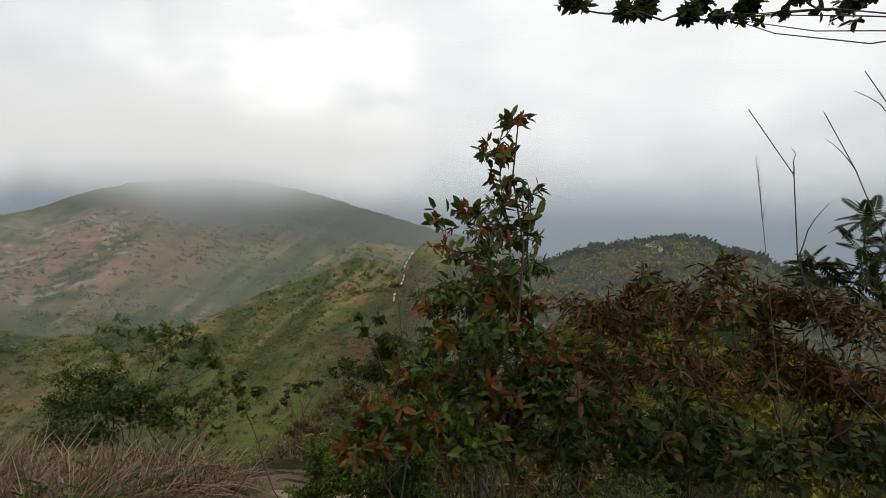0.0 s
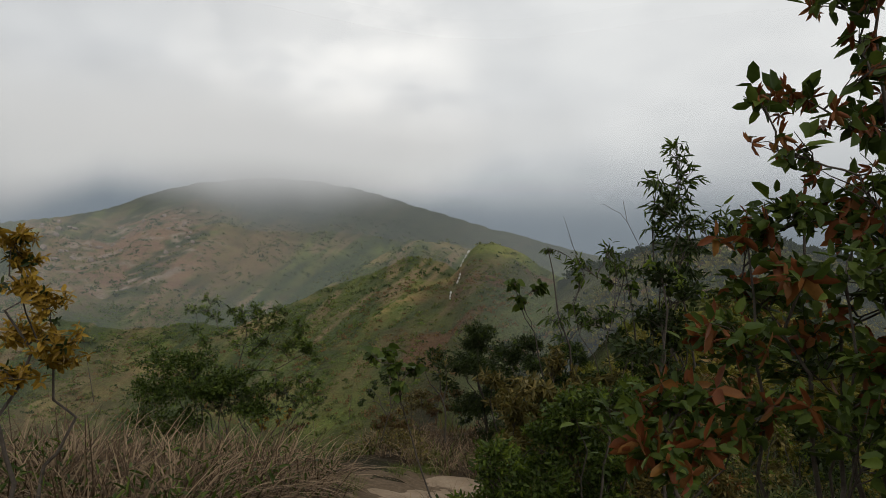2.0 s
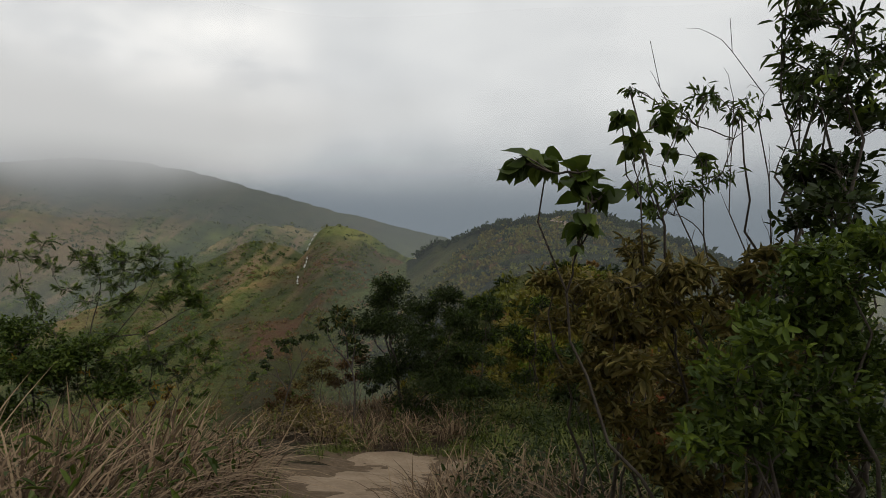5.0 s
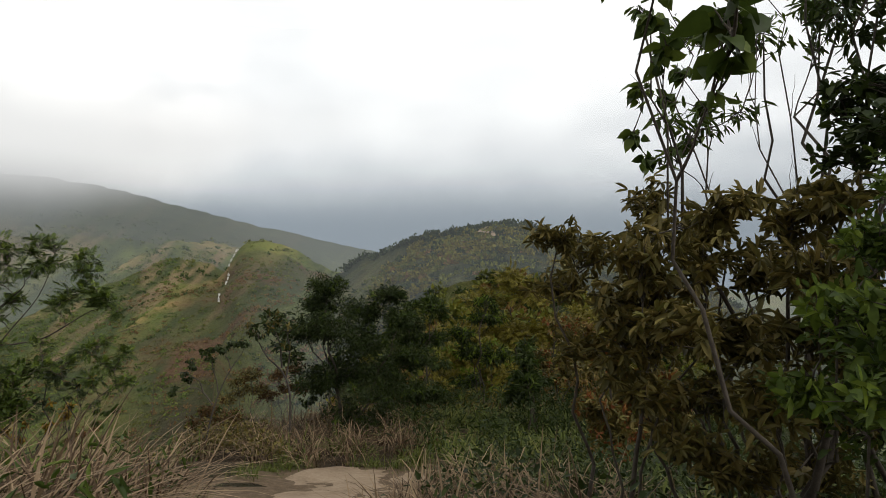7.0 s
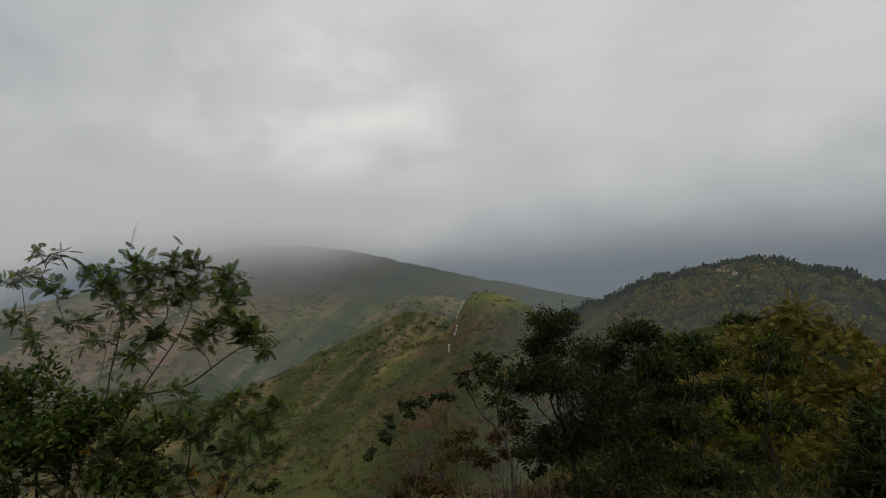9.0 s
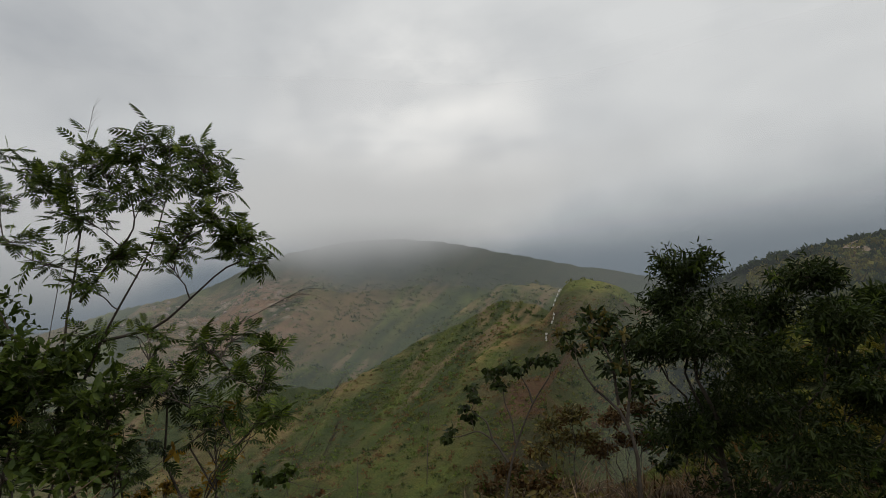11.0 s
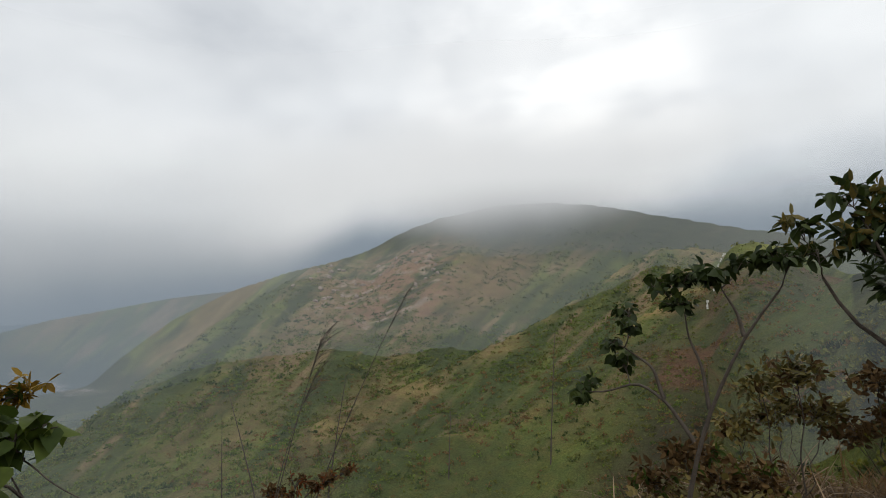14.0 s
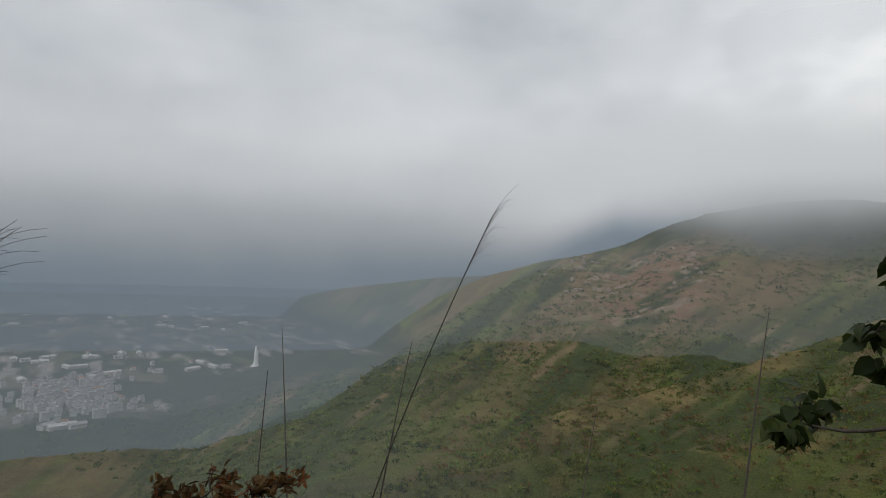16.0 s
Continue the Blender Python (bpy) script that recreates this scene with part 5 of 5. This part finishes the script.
plant("bramble_shrub", (-3.48, 18.75), [(-3.6, 18.51, -4.21, 0.24), (-3.25, 18.88, -4.07, 0.24), (-3.51, 18.95, -4.74, 0.24), (-3.2, 18.78, -4.55, 0.24), (-3.82, 18.61, -4.93, 0.24)], "oval", DARK, "dark leafy shrub on the falling slope", "shrub", leaf=0.07, seed=242, stem=0.012, stems=6, density=1.0, flat=0.2, droop=0.3, tips=GREEN, tip_size=0.09, tip_share=0.4)
plant("bramble_shrub", (-5.57, 16.84), [(-5.66, 16.64, -4.58, 0.24), (-5.46, 16.95, -4.81, 0.24), (-5.97, 16.83, -4.89, 0.24), (-5.18, 16.94, -4.78, 0.24)], "oval", DEAD, "low withered shrub in dry grass", "shrub", leaf=0.07, seed=243, stem=0.012, stems=6, density=1.0, flat=0.2, droop=0.3, tips=GREEN, tip_size=0.09, tip_share=0.4)
plant("reddish_shrub", (-7.01, 14.13), [(-7.08, 13.93, -4.27, 0.05), (-7.09, 14.01, -4.29, 0.05), (-7.08, 14.13, -4.25, 0.05), (-6.96, 14.13, -4.27, 0.05), (-6.97, 14.21, -4.26, 0.05), (-6.99, 14.28, -4.27, 0.05), (-6.86, 14.3, -4.22, 0.05), (-7.06, 14.06, -4.31, 0.05)], "oval", DEAD, "low dark red-brown shrub on the slope's edge", "shrub", leaf=0.035, seed=250, stem=0.006, stems=6, density=1.0, flat=0.3, droop=0.1, tips=RED, tip_size=0.04, tip_share=0.4)

grass_patch("dry_grass", (-8.4, -4.6, 5.6, 11.3), 460, 1.12, STRAW, "tall dry straw-coloured grass", 41, blades=32, width=0.009)
grass_patch("dry_grass", (-8.5, -3.3, 1.5, 5.8), 150, 0.7, STRAW, "dry straw grass beside the path", 42, width=0.009)
grass_patch("dry_grass", (-6.5, -1.0, 14.6, 19.5), 200, 0.75, STRAW, "dry reddish grass behind the bare ground", 43, blades=24, width=0.008)
grass_patch("dry_grass", (-2.7, -0.8, 7.2, 11.5), 130, 0.75, STRAW, "dry arching grass at the path's edge", 44, width=0.007)
grass_patch("green_grass", (-8.5, -1.0, 2.0, 19.0), 240, 0.5, BLADE, "green grass among the dry stalks", 45, blades=26)
grass_patch("green_grass", (-1.5, 5.0, 1.5, 20.0), 420, 0.6, BLADE, "rank grass under the shrubs", 46, blades=26)
weed_patch("undergrowth", (-8.5, -3.9, 3.0, 12.5), 300, 0.8, "lance", 0.12, GREEN, "leafy green weeds among dry grass", 63)
weed_patch("undergrowth", (-2.4, 4.0, 2.2, 13.0), 900, 0.6, "oval", 0.07, DARK, "dark leafy undergrowth below the shrubs", 64)
weed_patch("undergrowth", (-2.0, 8.0, 13.0, 24.0), 420, 0.9, "lance", 0.14, DARK, "dark leafy scrub behind the bare ground", 65)
weed_patch("undergrowth", (-7.0, -3.2, 14.9, 18.5), 260, 0.6, "oval", 0.08, BROWN, "bronzed weeds among dry grass", 66)
weed_patch("undergrowth", (-9.0, -5.6, 12.6, 16.5), 260, 0.35, "oval", 0.06, DARK, "dark weeds on the edge of the slope", 67)
grass_patch("hill_grass", (-12, 8, 19, 34), 900, 0.8, DEAD, "withered brown grass on the falling slope", 47, blades=20, keep_off=0, width=0.012)

rng = np.random.default_rng(48)
ey = rng.uniform(1.0, 14.8, 520)
ex = trail_x(ey) + rng.choice([-1, 1], 520) * (np.interp(ey, ty, half) + rng.uniform(-0.08, 0.5, 520))
far_off = np.abs(ex - walk_x(ey)) > 0.35
edge = grass_mesh("verge_grass", on_land(np.stack([ex, ey], 1)[far_off]), rng.uniform(0.12, 0.34, int(far_off.sum())), 22, rng, width=0.005)
edge.materials.append(BLADE)
tagged(new("verge_grass", edge), "short green grass along the footpath's edge", "grass", kind="stuff")
reed((-6.7, 11.98, -2.93), (-5.42, 12.03, -2.33), 0.27, "arching dry grass stalk with a feathery plume", 51, side=(0.75, 0.3, -0.45), curve=0.25)
reed((-6.38, 13.40, -4.1), (-6.14, 13.46, -3.40), 0.24, "tall dry grass stalk with a heavy plume", 52, side=(0.25, 0.95, 0), thick=0.0022, hairs=30)
reed((-6.40, 13.42, -4.1), (-6.26, 13.54, -3.54), 0.21, "bent dry grass stalk with a drooping plume", 53, side=(0.25, 0.95, 0), curve=0.5, thick=0.002, hairs=26)
reed((-8.19, 15.1, -5.18), (-7.2, 15.3, -3.26), 0.34, "leaning dry grass stalk with a slim plume", 54, side=(0.1, 0.3, 0.1), hairs=22, curve=0.2, thick=0.005)
reed((-8.16, 14.7, -4.92), (-8.64, 14.75, -3.9), 0, "bare dry grass stalk", 55, thick=0.0055)
reed((-8.5, 14.6, -5.0), (-8.54, 14.65, -4.15), 0, "bare dry grass stalk", 56, thick=0.0055)
reed((-7.92, 15.1, -4.96), (-7.75, 15.2, -3.89), 0, "bare dry grass stalk", 57, thick=0.0055)
reed((-6.6, 16.3, -4.69), (-6.6, 16.5, -3.65), 0, "thin reddish dry grass stalk", 58, thick=0.0055)
reed((-7.61, 16.3, -4.97), (-7.69, 16.5, -4.33), 0, "thin dry grass stalk", 59, thick=0.0055)
reed((-7.57, 12.0, -3.09), (-7.16, 12.1, -0.95), 0.2, "thin grass stalk rising above the tiered tree", 60, hairs=8)
reed((1.72, 2.9, -0.68), (1.59, 3.0, 0.84), 0.26, "upright dry grass stalk with a pale plume", 61, side=(0.3, 0, -0.1), hairs=18)
reed((-5.43, 6.2, -1.71), (-5.66, 6.2, -0.9), 0, "dark dry stalk beside the ochre tree", 62)


def bare_shrub(base, tips, label, seed, thick=0.012):
    """Leafless stems that fork into thin twigs."""
    rng = np.random.default_rng(seed)
    root = np.array([*base, height(*base) - 0.1])
    thing = new("bare_shrub")
    thing.location = root
    twigs = []
    for k, tip in enumerate(tips):
        main = bent((0, 0, 0), np.array(tip) - root, thick, 0.002, rng, n=14, wild=0.05)
        part("stem", tubes("stem", [main], 6), BARK, thing)
        for j in range(4, 13):
            d = rng.normal(0, 1, 3); d[2] = abs(d[2]) + 0.6; d /= np.linalg.norm(d)
            twigs.append(bent(main[j, :3], main[j, :3] + d * rng.uniform(0.12, 0.4), 0.003, 0.001, rng, n=5))
    tagged(part("twig_tangle", tubes("twig_tangle", twigs, 4), BARK, thing), kind="stuff")
    return tagged(thing, label, "shrub")


bare_shrub((-0.1, 7.6), [(-0.95, 7.6, 0.39), (-0.51, 7.6, 0.08), (-0.35, 7.6, 0.58)], "leafless grey shrub with fine bare twigs", 71)
bare_shrub((-3.6, 16.3), [(-4.46, 16.3, -4.25), (-4.23, 16.3, -4.09)], "dead twiggy shrub in the dry grass", 72, 0.008)
bare_shrub((3.9, 2.8), [(1.47, 2.8, 1.08), (1.78, 2.8, 1.07), (1.94, 2.8, 1.25)], "leafless twigs against the sky", 73, 0.008)

# ---- scrub on the slopes ----
def slope_rule(x, y):
    return np.hypot(x + 4, y - 9) > 27


BANDS = [
    ("olive green bushes on the near slope", OLIVE, (-55, 75, 19, 70), 2600, 0.6, 81, 50), ("russet bushes on the near slope", RUSSET, (-10, 45, 18, 75), 3000, 0.65, 82, 45),
    ("golden scrub on the near slope", GOLDEN, (-55, 8, 24, 75), 700, 0.95, 83, 90), ("dark bushes on the near slope", DARK, (-55, 36, 20, 90), 1300, 0.9, 84, 60),
    ("golden scrub on the knoll", GOLDEN, (-40, 2, 70, 205), 2600, 1.5, 85, 44), ("green scrub on the knoll", OLIVE, (-48, 8, 70, 205), 1900, 1.5, 86, 44),
    ("dark trees on the knoll", DARK, (-45, 8, 70, 205), 750, 1.6, 87, 44), ("bronze scrub on the knoll", RUSSET, (-20, 8, 90, 205), 700, 1.3, 88, 36),
    ("olive scrub on the spur and slope", OLIVE, (5, 85, 45, 380), 8000, 1.2, 89, 20), ("russet scrub on the spur and slope", RUSSET, (2, 60, 55, 380), 3800, 1.2, 90, 16),
    ("dark green bushes on the slope", GREEN, (2, 90, 60, 420), 3600, 1.35, 91, 22), ("fresh green bushes on the slope", LIME, (14, 85, 40, 480), 12000, 1.15, 92, 18),
    ("dark woods on the mountain flank", GREEN, (5, 100, 380, 900), 6000, 2.3, 93, 14), ("olive woods on the mountain flank", OLIVE, (2, 95, 380, 800), 5000, 2.4, 94, 12)]
for label, mat, box, count, size, seed, cards in BANDS:
    spots, sizes = scatter(box, count, size, seed, slope_rule)
    bush_field("hillside_scrub", spots, sizes, mat, label, seed, cards)
# trees along the top of the knoll
rng = np.random.default_rng(88)
az = rng.uniform(-34, 0, 260)
dist = np.interp(az, [b for b, _, _ in KNOLL], [d for _, d, _ in KNOLL]) + rng.normal(0, 3, 260)
kx, ky = CX - dist * np.sin(np.radians(az)), CY + dist * np.cos(np.radians(az))
bush_field("knoll_trees", np.stack([kx, ky, land(kx, ky) - 0.3], 1), rng.uniform(1.0, 2.9, 260), DARK, "dark bushy trees along the hilltop", 89, 60, "trees")


def ribbon(name, az, r, half, mat, label, category, lift=0.25):
    """A worn strip laid over the far slope."""
    x, y = CX - r * np.sin(np.radians(az)), CY + r * np.cos(np.radians(az))
    d = np.stack([np.gradient(x), np.gradient(y)], 1); d /= np.linalg.norm(d, axis=1, keepdims=True)
    s = np.linspace(-1, 1, 5)
    X = x[:, None] + d[:, 1:2] * half[:, None] * s; Y = y[:, None] - d[:, :1] * half[:, None] * s
    mesh = grid_mesh(name, X, Y, land(X, Y) + lift + 1.0, False)
    mesh.materials.append(mat)
    return tagged(new(name, mesh), label, category, kind="structure")


# pale steps climbing the spur, block by block
steps = tagged(new("stone_steps"), "pale stone steps climbing the grassy spur", "steps", kind="structure")
block = bpy.data.meshes.new("step")
bm = bmesh.new()
bmesh.ops.create_cube(bm, size=1.0)
bmesh.ops.bevel(bm, geom=bm.edges[:], offset=0.08, segments=1, affect="EDGES")
bm.to_mesh(block); bm.free()
block.materials.append(STONE)
rng = np.random.default_rng(90)
for k in range(42):
    u = k / 41
    if 0.16 < u < 0.34 or 0.52 < u < 0.70 or k % 3 == 1:
        continue
    a = 11.5 - 1.45 * u + 0.16 * math.sin(u * 11)
    r = 322 + 94 * u
    x, y = CX - r * math.sin(radians(a)), CY + r * math.cos(radians(a))
    ob = new("step", block)
    ob.parent = steps
    ob.matrix_local = pose(x, y, height(x, y) + 1.5, 0, 0, rng.uniform(0, 60)) @ Matrix.Diagonal((rng.uniform(0.4, 1.0), rng.uniform(0.6, 1.5), rng.uniform(0.6, 1.2), 1))
ua = np.linspace(0, 1, 40)
ribbon("hill_trail", -14.3 - 0.5 * np.sin(ua * 7) + 0.6 * ua, 178 + 20 * ua, 0.5 + 0.4 * np.abs(np.sin(ua * 11)), SAND, "pale worn trail up the knoll", "trail")

# boulders on the bare face
rng = np.random.default_rng(91)
boulder_meshes = []
for k in range(4):
    bm = bmesh.new()
    bmesh.ops.create_icosphere(bm, subdivisions=2, radius=1.0)
    for v in bm.verts:
        v.co *= 0.75 + 0.5 * (noise.noise(v.co * 1.3 + Vector((k * 7, 0, 0))) + 0.5)
    mesh = bpy.data.meshes.new("boulder"); bm.to_mesh(mesh); bm.free()
    mesh.materials.append(ROCK)
    boulder_meshes.append(mesh)
for k in range(34):
    a, r = rng.normal(41, 4), rng.uniform(640, 900)
    x, y = CX - r * math.sin(radians(a)), CY + r * math.cos(radians(a))
    ob = tagged(new("boulder", boulder_meshes[k % 4]), "weathered brown boulder on the bare mountain face", "boulder", "boulders on the mountain face")
    ob.matrix_world = pose(x, y, height(x, y) + 0.6, 0, 0, rng.uniform(0, 360)) @ Matrix.Diagonal((*rng.uniform(1.5, 4, 2), rng.uniform(1.5, 3.5), 1))

# ---- the valley: statue, town, sheds ----
def statue():
    bm = bmesh.new()
    rows = [(0, 9), (1.5, 9), (1.6, 6.5), (4, 6.2), (4.2, 5), (5, 4.6), (8, 4.2), (14, 3.6), (20, 3.5), (24, 3.9), (27, 3.6), (29, 2.4), (30, 1.6), (31, 1.9), (33, 2.0), (35, 1.5), (36.5, 0.9), (37, 0.1)]
    rings = []
    for z, r in rows:
        rings.append([bm.verts.new((r * math.cos(a) + 0.03 * z * math.sin(z / 9), 0.8 * r * math.sin(a), z)) for a in [i / 20 * 2 * math.pi for i in range(20)]])
    for lo, hi in zip(rings, rings[1:]):
        for i in range(20):
            bm.faces.new((lo[i], lo[(i + 1) % 20], hi[(i + 1) % 20], hi[i]))
    bm.faces.new(rings[-1]); bm.faces.new(rings[0][::-1])
    mesh = bpy.data.meshes.new("statue"); bm.to_mesh(mesh); bm.free()
    mesh.materials.append(WHITE)
    ob = tagged(new("statue", mesh), "tall white robed stone statue on a pedestal", "statue")
    ob.matrix_world = pose(-1093, 270, height(-1093, 270) - 0.5, 0, 0, 100)


statue()


def house(w, d, h, roof_mat, pitched, label):
    thing = new("house")
    bm = bmesh.new()
    bmesh.ops.create_cube(bm, size=1.0, matrix=Matrix.Translation((0, 0, h / 2)) @ Matrix.Diagonal((w, d, h, 1)))
    mesh = bpy.data.meshes.new("wall"); bm.to_mesh(mesh); bm.free()
    part("wall", mesh, WALLS, thing)
    bm = bmesh.new()
    if pitched:
        rise = 0.22 * d
        p = [bm.verts.new(v) for v in ((-w / 2 - .4, -d / 2 - .4, h), (w / 2 + .4, -d / 2 - .4, h), (w / 2 + .4, d / 2 + .4, h), (-w / 2 - .4, d / 2 + .4, h), (-w / 2 - .4, 0, h + rise), (w / 2 + .4, 0, h + rise))]
        for f in ((0, 1, 5, 4), (2, 3, 4, 5), (0, 4, 3), (1, 2, 5), (3, 2, 1, 0)):
            bm.faces.new([p[i] for i in f])
    else:
        bmesh.ops.create_cube(bm, size=1.0, matrix=Matrix.Translation((0, 0, h + 0.35)) @ Matrix.Diagonal((w + 0.6, d + 0.6, 0.7, 1)))
        bmesh.ops.create_cube(bm, size=1.0, matrix=Matrix.Translation((w * 0.2, d * 0.1, h + 1.7)) @ Matrix.Diagonal((w * 0.35, d * 0.35, 2.0, 1)))
    mesh = bpy.data.meshes.new("roof"); bm.to_mesh(mesh); bm.free()
    part("roof", mesh, roof_mat, thing)
    bm = bmesh.new()
    for fl in range(int(h // 3)):
        for k in range(3):
            bmesh.ops.create_cube(bm, size=1.0, matrix=Matrix.Translation(((k - 1) * w * 0.3, -d / 2, 1.7 + 3 * fl)) @ Matrix.Diagonal((w * 0.14, 0.1, 1.3, 1)))
    mesh = bpy.data.meshes.new("windows"); bm.to_mesh(mesh); bm.free()
    tagged(part("window_openings", mesh, ROOFS, thing), kind="stuff")
    return tagged(thing, label, "house", "houses of the valley town")


kinds = [house(6, 7, 7, ROOFS, False, "pale rendered town house with a flat grey roof"), house(7, 6, 5, TILES, True, "pale town house with a red pitched roof"),
         house(8, 7, 10, ROOFS, False, "tall pale apartment block with a flat roof"), house(26, 10, 5, WALLS, True, "long white shed in the valley"),
         house(15, 9, 6, ROOFS, True, "grey-roofed workshop in the valley")]
rng = np.random.default_rng(95)
spots = []
for k in range(210):
    spots.append((rng.normal(-950, 75), rng.normal(-15, 40), rng.choice([0, 0, 1, 2, 0])))
for k in range(26):
    spots.append((rng.uniform(-1400, -1080), rng.uniform(-120, 260), rng.choice([0, 1, 3, 4])))
for k in range(16):
    spots.append((rng.uniform(-2600, -1600), rng.uniform(-200, 500), 3))
spots += [(-737, -8, 3), (-728, 6, 4), (-745, -22, 4), (-1111, 223, 4), (-1125, 205, 3)]
for x, y, k in spots:
    if y > 75 and -1060 < x:
        continue
    z = height(x, y)
    if z > VALLEY + 22:
        continue
    copy_thing(kinds[int(k)], pose(x, y, z - 0.6, 0, 0, rng.choice([0, 90]) + rng.normal(20, 9)))
for n, k in enumerate(kinds):
    k.matrix_world = pose(-990 - 30 * n, 22, height(-990 - 30 * n, 22) - 0.6, 0, 0, 20)
